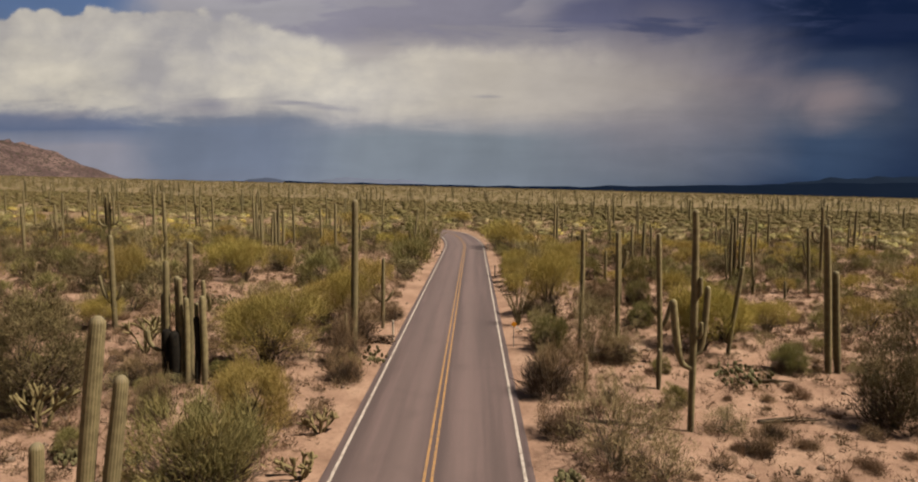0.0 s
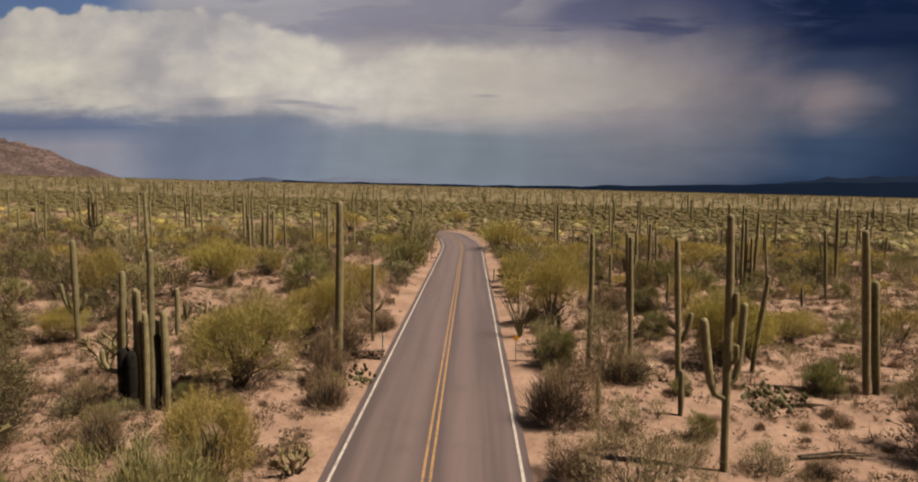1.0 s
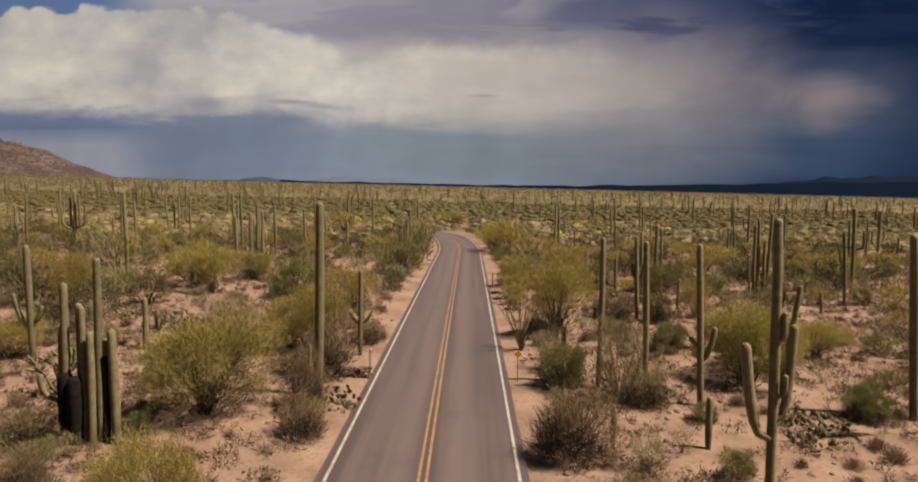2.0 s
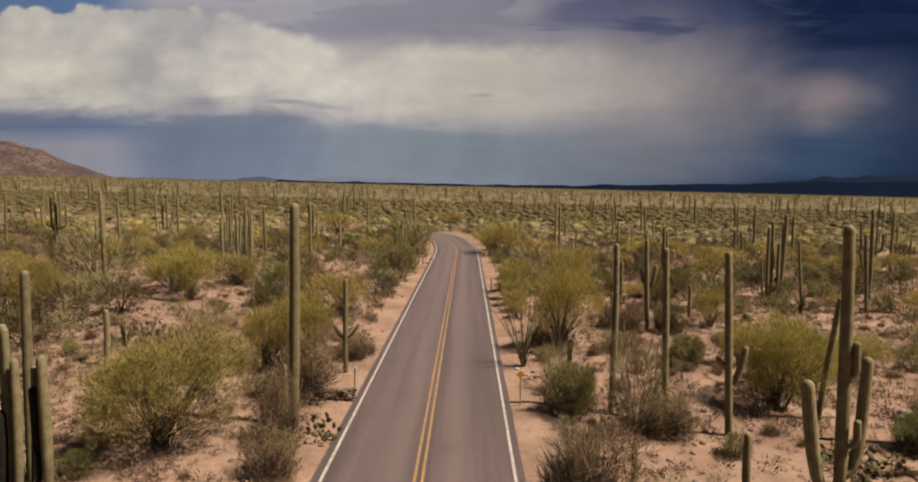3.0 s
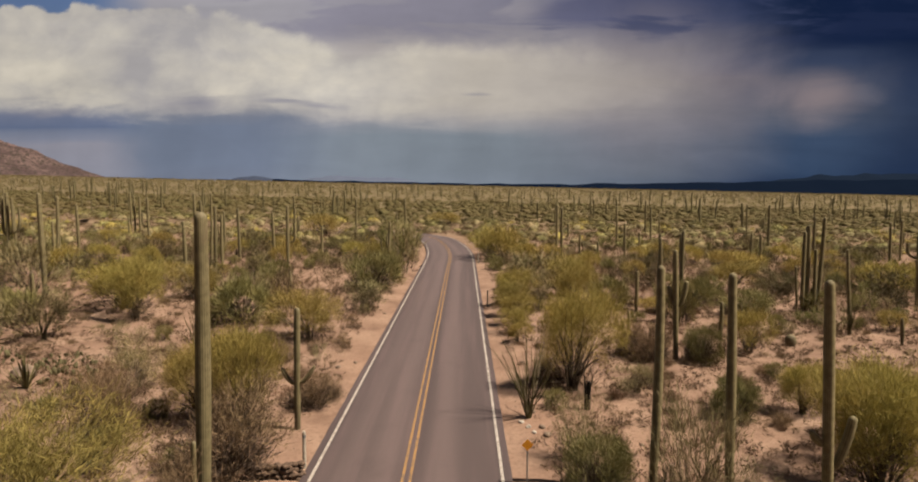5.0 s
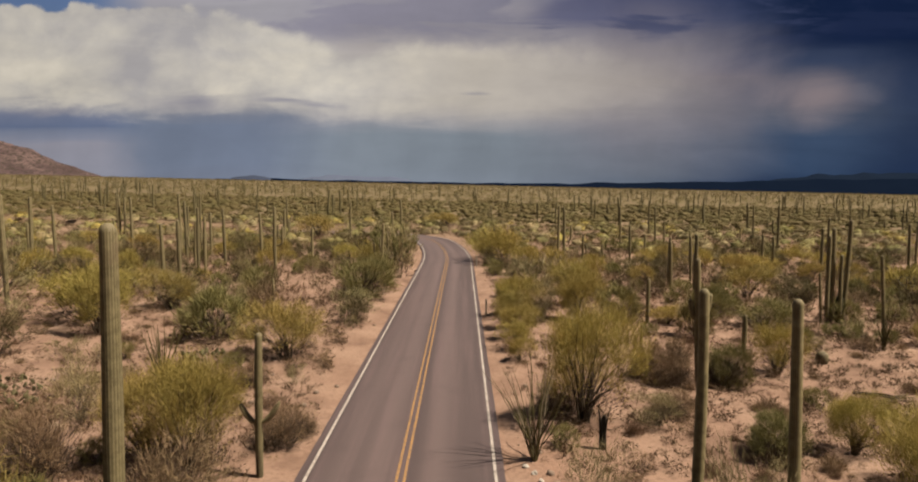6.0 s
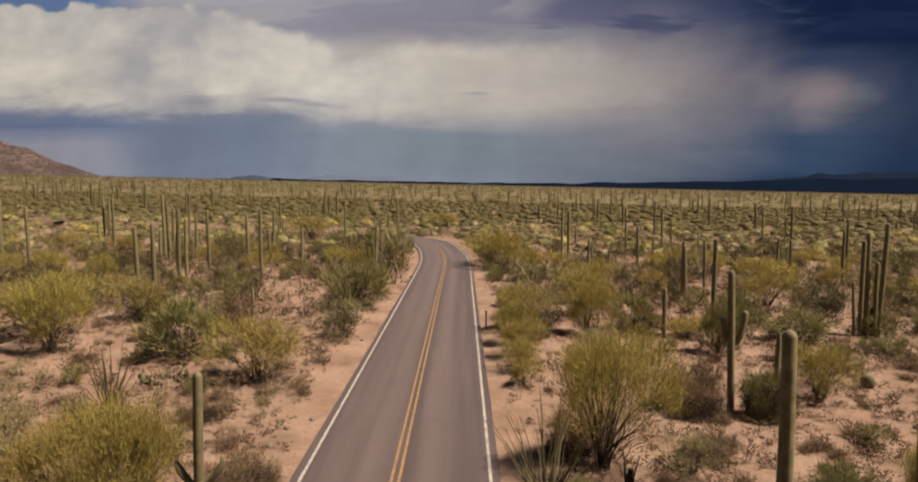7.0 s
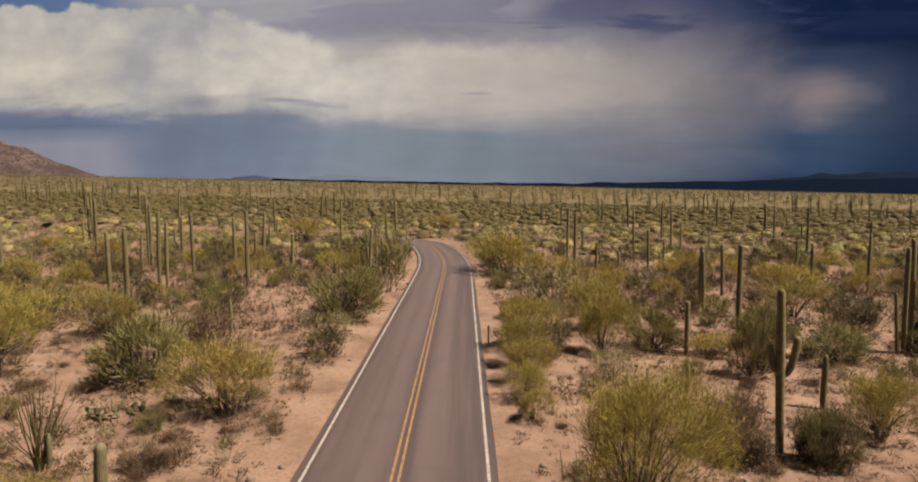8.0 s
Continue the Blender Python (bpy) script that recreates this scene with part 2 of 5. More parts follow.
def asphalt(n):
    p = world_pos(n)
    s = n.add("ShaderNodeSeparateXYZ", {0: object_pos(n)})
    uv_node = n.add("ShaderNodeUVMap")
    uv_node.uv_map = "across"
    uv = uv_node.outputs[0]
    across = n.add("ShaderNodeSeparateXYZ", {0: uv}).outputs[0]
    long = n.noise(n.add("ShaderNodeCombineXYZ", {0: n.math("MULTIPLY", across, 14.0), 1: n.math("MULTIPLY", s.outputs[1], 0.06), 2: 0.0}).outputs[0], 1.0, 5, 0.6)
    wheel = n.ramp(across, [(0.0, 0.2), (0.10, 0.1), (0.19, 0.75), (0.27, 0.25), (0.38, 1.0), (0.49, 0.0), (0.58, 0.3), (0.66, 1.0), (0.76, 0.2), (0.86, 0.35), (1.0, 0.1)], "B_SPLINE")
    grit, stain = n.noise(p, 60.0, 3, 0.7), n.noise(p, 0.5, 6, 0.6)
    base = n.mix(wheel, (0.040, 0.0285, 0.029, 1), (0.118, 0.087, 0.084, 1))
    base = n.mix(n.math("MULTIPLY", n.step(long, 0.40, 0.70), 0.5), base, (0.122, 0.086, 0.0851, 1))
    base = n.mix(n.math("MULTIPLY", n.step(stain, 0.52, 0.75), 0.45), base, (0.0534, 0.0387, 0.0381, 1))
    base = n.mix(n.math("MULTIPLY", n.step(grit, 0.45, 0.75), 0.35), base, (0.148, 0.11, 0.101, 1))
    return principled(n, base, 0.62, grit, 0.35, 0.01, 0.5)


def paint(colour, under):
    def build(n):
        p = world_pos(n)
        worn = n.math("MULTIPLY_ADD", n.noise(p, 7.0, 6, 0.7), 0.7, n.math("MULTIPLY", n.noise(p, 45.0, 3, 0.7), 0.4))
        return principled(n, n.mix(n.step(worn, 0.50, 0.68), colour, under), 0.7, worn, 0.2, 0.004, 0.3)
    return build


def skin(n):
    """Saguaro skin: waxy green with pale spines on the ribs, corky scars, and groove shade put into the colour."""
    o = object_pos(n)
    scar, tone = n.noise(o, 1.1, 5, 0.6), n.noise(o, 5.0, 5, 0.6)
    c = n.mix(n.step(tone, 0.3, 0.7), (0.108, 0.090, 0.044, 1), (0.198, 0.165, 0.084, 1))
    c = n.mix(n.math("MULTIPLY", n.step(scar, 0.56, 0.70), 0.75), c, (0.135, 0.099, 0.058, 1))
    foot = n.math("MULTIPLY", n.step(n.math("MULTIPLY_ADD", scar, 2.2, n.add("ShaderNodeSeparateXYZ", {0: o}).outputs[2]), 2.3, 1.2), 0.7)
    c = n.mix(foot, c, (0.062, 0.046, 0.031, 1))
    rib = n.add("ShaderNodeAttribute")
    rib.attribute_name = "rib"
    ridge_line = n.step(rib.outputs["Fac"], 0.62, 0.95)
    # painted shade: skin darkened in the grooves between ribs
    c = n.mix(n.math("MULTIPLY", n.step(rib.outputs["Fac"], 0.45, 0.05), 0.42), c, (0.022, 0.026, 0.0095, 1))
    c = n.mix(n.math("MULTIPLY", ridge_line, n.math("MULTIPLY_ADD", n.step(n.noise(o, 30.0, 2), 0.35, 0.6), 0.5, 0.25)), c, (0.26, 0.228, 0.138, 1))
    return principled(n, random_tone(n, c, 0.85, 1.15), 0.7, tone, 0.3, 0.02, 0.3)


def bark(dark, light, scale=6.0):
    def build(n):
        o = object_pos(n)
        g = n.noise(o, scale, 6, 0.65)
        return principled(n, random_tone(n, n.mix(n.step(g, 0.35, 0.65), (*dark, 1), (*light, 1))), 0.9, g, 0.5, 0.03, 0.15)
    return build


def leaf(dark, light, accent, translucent=0.25, bloom=None):
    """Small leaves and twigs, each a little different in tone."""
    def build(n):
        r = n.add("ShaderNodeNewGeometry").outputs["Random Per Island"]
        patch = n.noise(object_pos(n), 1.4, 4, 0.6)
        c = n.mix(n.math("MULTIPLY_ADD", r, 0.6, 0.2), (*dark, 1), (*light, 1))
        c = n.mix(n.math("MULTIPLY", n.step(patch, 0.48, 0.66), 0.7), c, (*accent, 1))
        wide = n.noise(world_pos(n), 0.10, 3, 0.5)
        c = n.mix(n.math("MULTIPLY", n.step(wide, 0.50, 0.66), 0.45), c, n.mix(1.0, c, (0.88, 1.03, 0.90, 1), "MULTIPLY"))
        c = n.mix(n.math("MULTIPLY", n.step(wide, 0.48, 0.34), 0.45), c, n.mix(1.0, c, (1.05, 0.92, 0.95, 1), "MULTIPLY"))
        if bloom:
            pick = n.add("ShaderNodeObjectInfo").outputs["Random"]
            c = n.mix(n.step(pick, 0.2, 0.6), c, n.mix(1.0, c, (*bloom, 1), "MULTIPLY"))
        c = random_tone(n, c, 0.84, 1.16)
        d = principled(n, c, 0.75, spec=0.2)
        t = n.add("ShaderNodeBsdfTranslucent", {0: c}).outputs[0]
        return n.add("ShaderNodeMixShader", {0: translucent * 0.75, 1: d, 2: t}).outputs[0]
    return build


def stone(a, b, scale=3.0):
    def build(n):
        o = object_pos(n)
        g = n.noise(o, scale, 7, 0.65)
        return principled(n, random_tone(n, n.mix(n.step(g, 0.35, 0.65), (*a, 1), (*b, 1)), 0.8, 1.2), 0.9, g, 0.5, 0.03, 0.15)
    return build


def hillside(n):
    p = world_pos(n)
    rock, scrub = n.noise(p, 0.03, 8, 0.65), n.noise(p, 0.22, 3, 0.7)
    c = n.mix(n.step(rock, 0.4, 0.62), (0.066, 0.046, 0.047, 1), (0.118, 0.084, 0.081, 1))
    c = n.mix(n.math("MULTIPLY", n.step(scrub, 0.50, 0.56), 0.9), c, (0.034, 0.030, 0.024, 1))
    return principled(n, c, 1.0, n.math("ADD", rock, scrub), 0.8, 4.0, 0.05)


# far land: haze and cloud shade are already put into the colours passed in
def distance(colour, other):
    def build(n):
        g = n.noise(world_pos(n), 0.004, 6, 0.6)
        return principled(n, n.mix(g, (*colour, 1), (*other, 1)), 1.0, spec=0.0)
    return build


M = {
    "sand": material("sand", sand), "asphalt": material("asphalt", asphalt),
    "white_paint": material("white_paint", paint((0.381, 0.353, 0.319, 1), (0.134, 0.106, 0.0924, 1))),
    "yellow_paint": material("yellow_paint", paint((0.28, 0.162, 0.0644, 1), (0.118, 0.0868, 0.0672, 1))),
    "skin": material("cactus_skin", skin),
    "dead_bark": material("dead_bark", bark((0.00672, 0.00616, 0.0056), (0.0196, 0.0168, 0.0123))),
    "trunk": material("trunk_bark", bark((0.0308, 0.0235, 0.0157), (0.0756, 0.0588, 0.0392))),
    "pale_twig": material("pale_twig", bark((0.112, 0.0924, 0.0616), (0.202, 0.168, 0.112))),
    "palo_verde": material("palo_verde_leaf", leaf((0.116, 0.093, 0.028), (0.460, 0.358, 0.118), (0.385, 0.282, 0.090), 0.38, (0.95, 0.99, 0.88))),
    "creosote": material("creosote_leaf", leaf((0.061, 0.057, 0.021), (0.291, 0.265, 0.109), (0.251, 0.208, 0.080), 0.30)),
    "mesquite": material("mesquite_leaf", leaf((0.027, 0.023, 0.011), (0.169, 0.139, 0.068), (0.143, 0.110, 0.051), 0.28)),
    "acacia": material("acacia_leaf", leaf((0.107, 0.093, 0.049), (0.376, 0.320, 0.172), (0.316, 0.253, 0.129), 0.32)),
    "bursage": material("bursage_leaf", leaf((0.054, 0.037, 0.022), (0.315, 0.217, 0.131), (0.259, 0.183, 0.100), 0.30)),
    "ocotillo": material("ocotillo_leaf", leaf((0.0582, 0.0538, 0.0224), (0.126, 0.107, 0.0448), (0.0944, 0.0784, 0.0314))),
    "grass": material("dry_grass", leaf((0.080, 0.047, 0.029), (0.215, 0.138, 0.086), (0.162, 0.102, 0.0616))),
    "cholla": material("cholla_joint", leaf((0.106, 0.0868, 0.0364), (0.19, 0.16, 0.0812), (0.134, 0.106, 0.0504), 0.05)),
    "pear": material("prickly_pear_pad", leaf((0.067, 0.064, 0.029), (0.119, 0.110, 0.055), (0.119, 0.095, 0.048), 0.05)),
    "scrub": material("far_scrub", leaf((0.120, 0.099, 0.043), (0.158, 0.131, 0.057), (0.142, 0.108, 0.048), 0.45)),
    "low_scrub": material("low_scrub", leaf((0.062, 0.041, 0.027), (0.213, 0.146, 0.095), (0.178, 0.128, 0.071), 0.25)),
    "twigs": material("dry_twigs", leaf((0.027, 0.019, 0.015), (0.116, 0.084, 0.064), (0.075, 0.054, 0.038), 0.1)),
    "wool": material("cactus_tip", leaf((0.14, 0.12, 0.07), (0.202, 0.174, 0.112), (0.123, 0.101, 0.056), 0.05)),
    "rock": material("rock", stone((0.146, 0.106, 0.0812), (0.269, 0.207, 0.157))),
    "pale_rock": material("pale_rock", stone((0.308, 0.28, 0.241), (0.403, 0.381, 0.336))),
    "dark_rock": material("dark_rock", stone((0.056, 0.0392, 0.0291), (0.134, 0.0924, 0.0672))),
    "post": material("post_paint", stone((0.269, 0.235, 0.19), (0.347, 0.314, 0.263), 8.0)),
    "orange": material("sign_orange", stone((0.392, 0.151, 0.0112), (0.437, 0.19, 0.0168), 4.0)),
    "metal": material("galvanised_metal", lambda n: principled(n, (0.235, 0.23, 0.224, 1), 0.5, Metallic=0.7)),
    "hill": material("hillside", hillside),
    # distance haze is painted as blue, here and on the butte
    "hazy_blue_far": material("far_mountain", distance((0.080, 0.100, 0.150), (0.088, 0.108, 0.160))),
    # the storm cloud's shade is put into this navy
    "shaded_navy_far": material("far_valley", distance((0.0030, 0.0062, 0.0150), (0.0046, 0.0088, 0.0200))),
    "hazy_butte_far": material("far_butte", distance((0.036, 0.047, 0.078), (0.044, 0.055, 0.086))),
    # rain haze is painted into the ridge's dark blue
    "hazy_ridge_far": material("far_ridge", distance((0.0068, 0.0122, 0.025), (0.0080, 0.0138, 0.0275))),
}


# ---- shapes ----
def smooth(a, b, v):
    if a > b:
        return 1.0 - smooth(b, a, v)
    k = min(1.0, max(0.0, (v - a) / (b - a)))
    return k * k * (3 - 2 * k)


def road_path():
    """The road's middle line: straight, a long easy bend, then a sharp bend to the left."""
    x, y, heading, out = -1.34, -60.0, 0.0, []
    while len(out) < 330:
        out.append((x, y, heading))
        bend = 0.0 if y < 99 else (1 / 165.0 if y < 127 else 1 / 24.0)
        if heading < radians(84):
            heading += bend
        x, y = x - math.sin(heading), y + math.cos(heading)
    return out


ROAD = road_path()
ROAD_XY = np.array([(a, b) for a, b, c in ROAD])


def road_gap(x, y):
    """Distance from the road's middle line."""
    if y < 92:
        return abs(x + 1.34)
    return float(np.sqrt(((ROAD_XY - (x, y)) ** 2).sum(1).min()))


def land(x, y):
    """Height of the open land: it falls to the right and climbs far ahead."""
    s = x + 1.35
    off = math.copysign(max(0.0, abs(s) - 4.0), s)
    d = max(0.0, y - 80.0)
    rise = 0.021 * (d * d / 160.0 if d < 80.0 else d - 40.0)
    if y > 800.0:
        k = y - 800.0
        rise -= min(0.021 * k, 0.00008 * k * k)
    return -0.022 * max(-700.0, min(900.0, off)) * smooth(-400, -40, y) * (1.0 if off > 0 else 1 - smooth(1200, 2600, y)) + rise * (1 - smooth(900, 3000, y))


def ground_z(x, y):
    """Height of the ground's surface, with its small swells and the road's bed."""
    z = land(x, y)
    gap = road_gap(x, y) if y < 175 and x < 30 else 99.0
    away = smooth(3.4, 7.0, gap)
    if abs(x) < 140 and y < 260:
        z += away * (0.22 * noise.noise((x * 0.11, y * 0.11, 1.3)) + 0.12 * noise.noise((x * 0.55, y * 0.55, 4.1)))
    if gap < 6:
        z = z * smooth(3.4, 6.0, gap) + land(-1.35, y) * (1 - smooth(3.4, 6.0, gap))
        z -= 0.10 * (1 - smooth(3.2, 4.4, gap))
    return z


def mesh_of(name, verts, faces, mat, smooth_faces=False):
    me = bpy.data.meshes.new(name)
    me.from_pydata([tuple(v) for v in verts], [], [tuple(f) for f in faces])
    if smooth_faces:
        me.shade_smooth()
    me.materials.append(mat)
    return me


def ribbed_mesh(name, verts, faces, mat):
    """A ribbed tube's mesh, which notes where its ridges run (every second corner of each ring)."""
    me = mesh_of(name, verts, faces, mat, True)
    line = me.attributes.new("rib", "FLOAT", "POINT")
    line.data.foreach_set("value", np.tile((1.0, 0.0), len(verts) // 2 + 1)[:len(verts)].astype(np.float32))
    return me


def part(name, me, parent, label="", at=None):
    ob = new(name, me)
    ob.parent = parent
    if at is not None:
        ob.matrix_basis = at
    if label:
        ob["label"] = label
    return ob


def thing(name, m, label, category, group="", kind=""):
    ob = new(name)
    ob.empty_display_size = 0.2
    ob.matrix_basis = m
    return tagged(ob, label, category, group, kind)


def tube(points, radii, sides, ribs=0.0, verts=None, faces=None, cap=True):
    """A tapered tube along points; with ribs, every second edge lies that share deeper."""
    verts = [] if verts is None else verts
    faces = [] if faces is None else faces
    pts = [Vector(p) for p in points]
    side = Vector((1, 0, 0))
    base = len(verts)
    for i, (p, r) in enumerate(zip(pts, radii)):
        d = (pts[min(i + 1, len(pts) - 1)] - pts[max(i - 1, 0)]).normalized()
        side = side - d * side.dot(d)
        if side.length < 1e-3:
            side = d.orthogonal()
        side.normalize()
        up = d.cross(side)
        for k in range(sides):
            a = 2 * math.pi * k / sides
            q = r * (1.0 - ribs * (k % 2))
            verts.append(p + side * (q * math.cos(a)) + up * (q * math.sin(a)))
    for i in range(len(pts) - 1):
        for k in range(sides):
            a, b = base + i * sides + k, base + i * sides + (k + 1) % sides
            faces.append((a, b, b + sides, a + sides))
    if cap:
        faces.append(tuple(base + (len(pts) - 1) * sides + k for k in range(sides)))
    return verts, faces


def column(h, r, lean=(0.0, 0.0), sides=28, rng=random, z0=-0.25, steps=12, taper=0.8):
    """Points and radii of an upright stem with a domed top."""
    pts, rad = [], []
    wob = [rng.uniform(-1, 1) for _ in range(4)]
    for i in range(steps + 1):
        k = i / steps
        z = z0 + (h - r * 0.9 - z0) * k
        f = max(0.0, z / h)
        pts.append((lean[0] * f + 0.05 * wob[0] * math.sin(3.1 * f + wob[1]), lean[1] * f + 0.05 * wob[2] * math.sin(2.7 * f + wob[3]), z))
        rad.append(r * (taper + (1 - taper) * math.sin(math.pi * min(1.0, 0.15 + 0.75 * f))) * (1 + 0.03 * math.sin(9 * f + wob[1] * 5)))
    x, y, z = pts[-1]
    rr = rad[-1]
    for a in (25, 48, 68, 84):
        pts.append((x, y, z + 0.9 * r * math.sin(radians(a))))
        rad.append(rr * math.cos(radians(a)))
    return pts, rad


def arm_path(z, azimuth, out, tip, ra, r, sag=0.25):
    """An arm that leaves the stem at height z, swings out and turns up to the height tip."""
    ca, sa = math.cos(azimuth), math.sin(azimuth)
    pts, rad = [(ca * r * 0.55, sa * r * 0.55, z)], [ra * 0.62]
    drop = out * sag * 0.5
    for a in (20, 45, 70, 90):
        q = radians(a)
        pts.append((ca * (r * 0.6 + (out - r * 0.6) * math.sin(q)), sa * (r * 0.6 + (out - r * 0.6) * math.sin(q)), z - drop * math.sin(2 * q) * 0.7 + out * 0.75 * (1 - math.cos(q))))
        rad.append(ra * (0.7 + 0.3 * a / 90))
    z1 = pts[-1][2]
    for k in (0.25, 0.5, 0.75, 1.0):
        if tip - 0.9 * ra > z1:
            pts.append((ca * out, sa * out, z1 + (tip - 0.9 * ra - z1) * k))
            rad.append(ra * (1.0 - 0.05 * k))
    x, y, zz = pts[-1]
    for a in (25, 50, 70, 84):
        pts.append((x, y, zz + 0.9 * ra * math.sin(radians(a))))
        rad.append(ra * 0.95 * math.cos(radians(a)))
    return pts, rad


SAGUARO_LABEL = "tall green ribbed saguaro cactus standing in sandy desert scrub"


def saguaro(x, y, h, r, lean=0.0, arms=(), sides=36, label="", rng=None, group="saguaros by the road"):
    """One cactus. arms: (height of the joint, side in degrees, reach, height of the tip, radius)."""
    rng = rng or random.Random(int(x * 100) * 7 + int(y * 100))
    z = ground_z(x, y)
    r *= 0.88
    if not label:
        label = SAGUARO_LABEL if not arms else "green ribbed saguaro cactus with %s on sandy ground" % ("one upturned arm" if len(arms) == 1 else "several upturned arms")
        if h < 2.6 and not arms:
            label = "short young ribbed saguaro cactus on bare sandy ground"
    ob = thing("saguaro", pose(x, y, z), label, "cactus", group)
    pts, rad = column(h, r, (lean, rng.uniform(-0.1, 0.1)), rng=rng, taper=0.8 if h > 2.6 else 0.45)
    v, f = tube(pts, rad, sides, 0.15)
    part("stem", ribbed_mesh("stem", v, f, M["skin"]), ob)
    part("tip", tip_mesh(pts[-1][0], pts[-1][1], h, rad[-5] * 1.02), ob, "pale woolly growing tip")
    for za, az, out, tip, ra, *stub in arms:
        p, q = arm_path(za, radians(az), out, tip, ra, r)
        if stub and stub[0] < 1:
            bow = stub[0]
            ca, sa = math.cos(radians(az)), math.sin(radians(az))
            p = [(ca * (r * 0.4 + (out - r * 0.4) * k ** bow), sa * (r * 0.4 + (out - r * 0.4) * k ** bow), za + (tip - ra - za) * k) for k in (0.0, 0.06, 0.2, 0.4, 0.6, 0.8, 1.0)]
            q = [ra * k for k in (0.7, 0.8, 0.95, 1.0, 1.0, 1.0, 0.95)]
            x1, y1, z1 = p[-1]
            p += [(x1, y1, z1 + ra * math.sin(radians(k))) for k in (25, 50, 70, 84)]
            q += [0.95 * ra * math.cos(radians(k)) for k in (25, 50, 70, 84)]
        elif stub:
            ca, sa = math.cos(radians(az)), math.sin(radians(az))
            p = [(ca * out * k, sa * out * k, za + (tip - za) * k * k) for k in (0.15, 0.4, 0.65, 0.85, 0.97, 1.0)]
            q = [ra * k for k in (0.8, 1.0, 1.1, 1.0, 0.6, 0.15)]
        p = [(a + lean * max(0, c) / h, b, c) for a, b, c in p]
        v, f = tube(p, q, max(12, sides - 12), 0.16)
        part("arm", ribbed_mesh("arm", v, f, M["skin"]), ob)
    return ob


def tip_mesh(x, y, z, r, sides=14):
    """The pale woolly crown of a stem."""
    v, f = tube([(x, y, z - 0.95 * r), (x, y, z - 0.55 * r), (x, y, z - 0.2 * r), (x, y, z + 0.03 * r), (x, y, z + 0.06 * r)], [0.93 * r, 0.86 * r, 0.66 * r, 0.32 * r, 0.1 * r], sides, 0.12)
    return mesh_of("tip", v, f, M["wool"], True)


def blades(rng, centres, each, spread, length, width, outward, up, wild, root):
    """Many thin leaves and twig ends in clumps, as triangles."""
    n = len(centres)
    c = np.repeat(np.array(centres), each, axis=0)
    m = n * each
    start = c + rng.normal(0, 1, (m, 3)) * np.repeat(np.array(spread)[:, None] if np.ndim(spread) else np.full((n, 1), spread), each, axis=0)
    d = start - np.array(root)
    d /= np.linalg.norm(d, axis=1)[:, None] + 1e-6
    d = d * outward + np.array((0, 0, up)) + rng.normal(0, wild, (m, 3))
    d /= np.linalg.norm(d, axis=1)[:, None] + 1e-6
    s = np.cross(d, rng.normal(0, 1, (m, 3)))
    s /= np.linalg.norm(s, axis=1)[:, None] + 1e-6
    ln = length * rng.uniform(0.5, 1.4, (m, 1))
    w = width * rng.uniform(0.6, 1.4, (m, 1))
    v = np.empty((m * 3, 3))
    v[0::3], v[1::3], v[2::3] = start - s * w * 0.5, start + s * w * 0.5, start + d * ln
    v[:, 2] = np.maximum(v[:, 2], 0.02)
    return v, np.arange(m * 3).reshape(-1, 3)


def tri_mesh(name, v, f, mat, smooth_faces=False):
    me = bpy.data.meshes.new(name)
    me.vertices.add(len(v))
    me.vertices.foreach_set("co", np.ascontiguousarray(v, dtype=np.float32).ravel())
    me.loops.add(f.size)
    me.loops.foreach_set("vertex_index", np.ascontiguousarray(f, dtype=np.int32).ravel())
    me.polygons.add(len(f))
    me.polygons.foreach_set("loop_start", np.arange(0, f.size, 3, dtype=np.int32))
    me.update(calc_edges=True)
    if smooth_faces:
        me.shade_smooth()
    me.materials.append(mat)
    return me


# kind: half width, height, clumps, leaves a clump, clump spread, leaf length, leaf width, outward, up, wild, lowest crown, limbs, limb radius, bark, label, category
SHRUBS = {
    "palo_verde": (2.0, 3.2, 105, 200, 0.23, 0.22, 0.0130, 0.75, 0.38, 0.62, 0.30, 13, 0.056, "trunk", "yellow-green palo verde bush with fine airy twigs", "bush"),
    "creosote": (1.5, 2.4, 84, 170, 0.17, 0.20, 0.017, 0.7, 0.6, 0.5, 0.10, 12, 0.030, "trunk", "olive green creosote bush with small dense leaves", "bush"),
    "mesquite": (1.9, 3.2, 90, 160, 0.22, 0.20, 0.019, 0.7, 0.25, 0.7, 0.12, 8, 0.07, "trunk", "dark grey-green mesquite shrub with crooked branches", "bush"),
    "acacia": (1.3, 2.6, 60, 60, 0.20, 0.17, 0.016, 0.8, 0.5, 0.5, 0.16, 13, 0.026, "pale_twig", "thin grey-green desert shrub with pale bare twigs", "bush"),
    "bursage": (1.2, 1.5, 60, 95, 0.15, 0.18, 0.0130, 0.9, 0.25, 0.65, 0.06, 12, 0.022, "trunk", "dry brown twiggy shrub on sandy ground", "bush"),
}


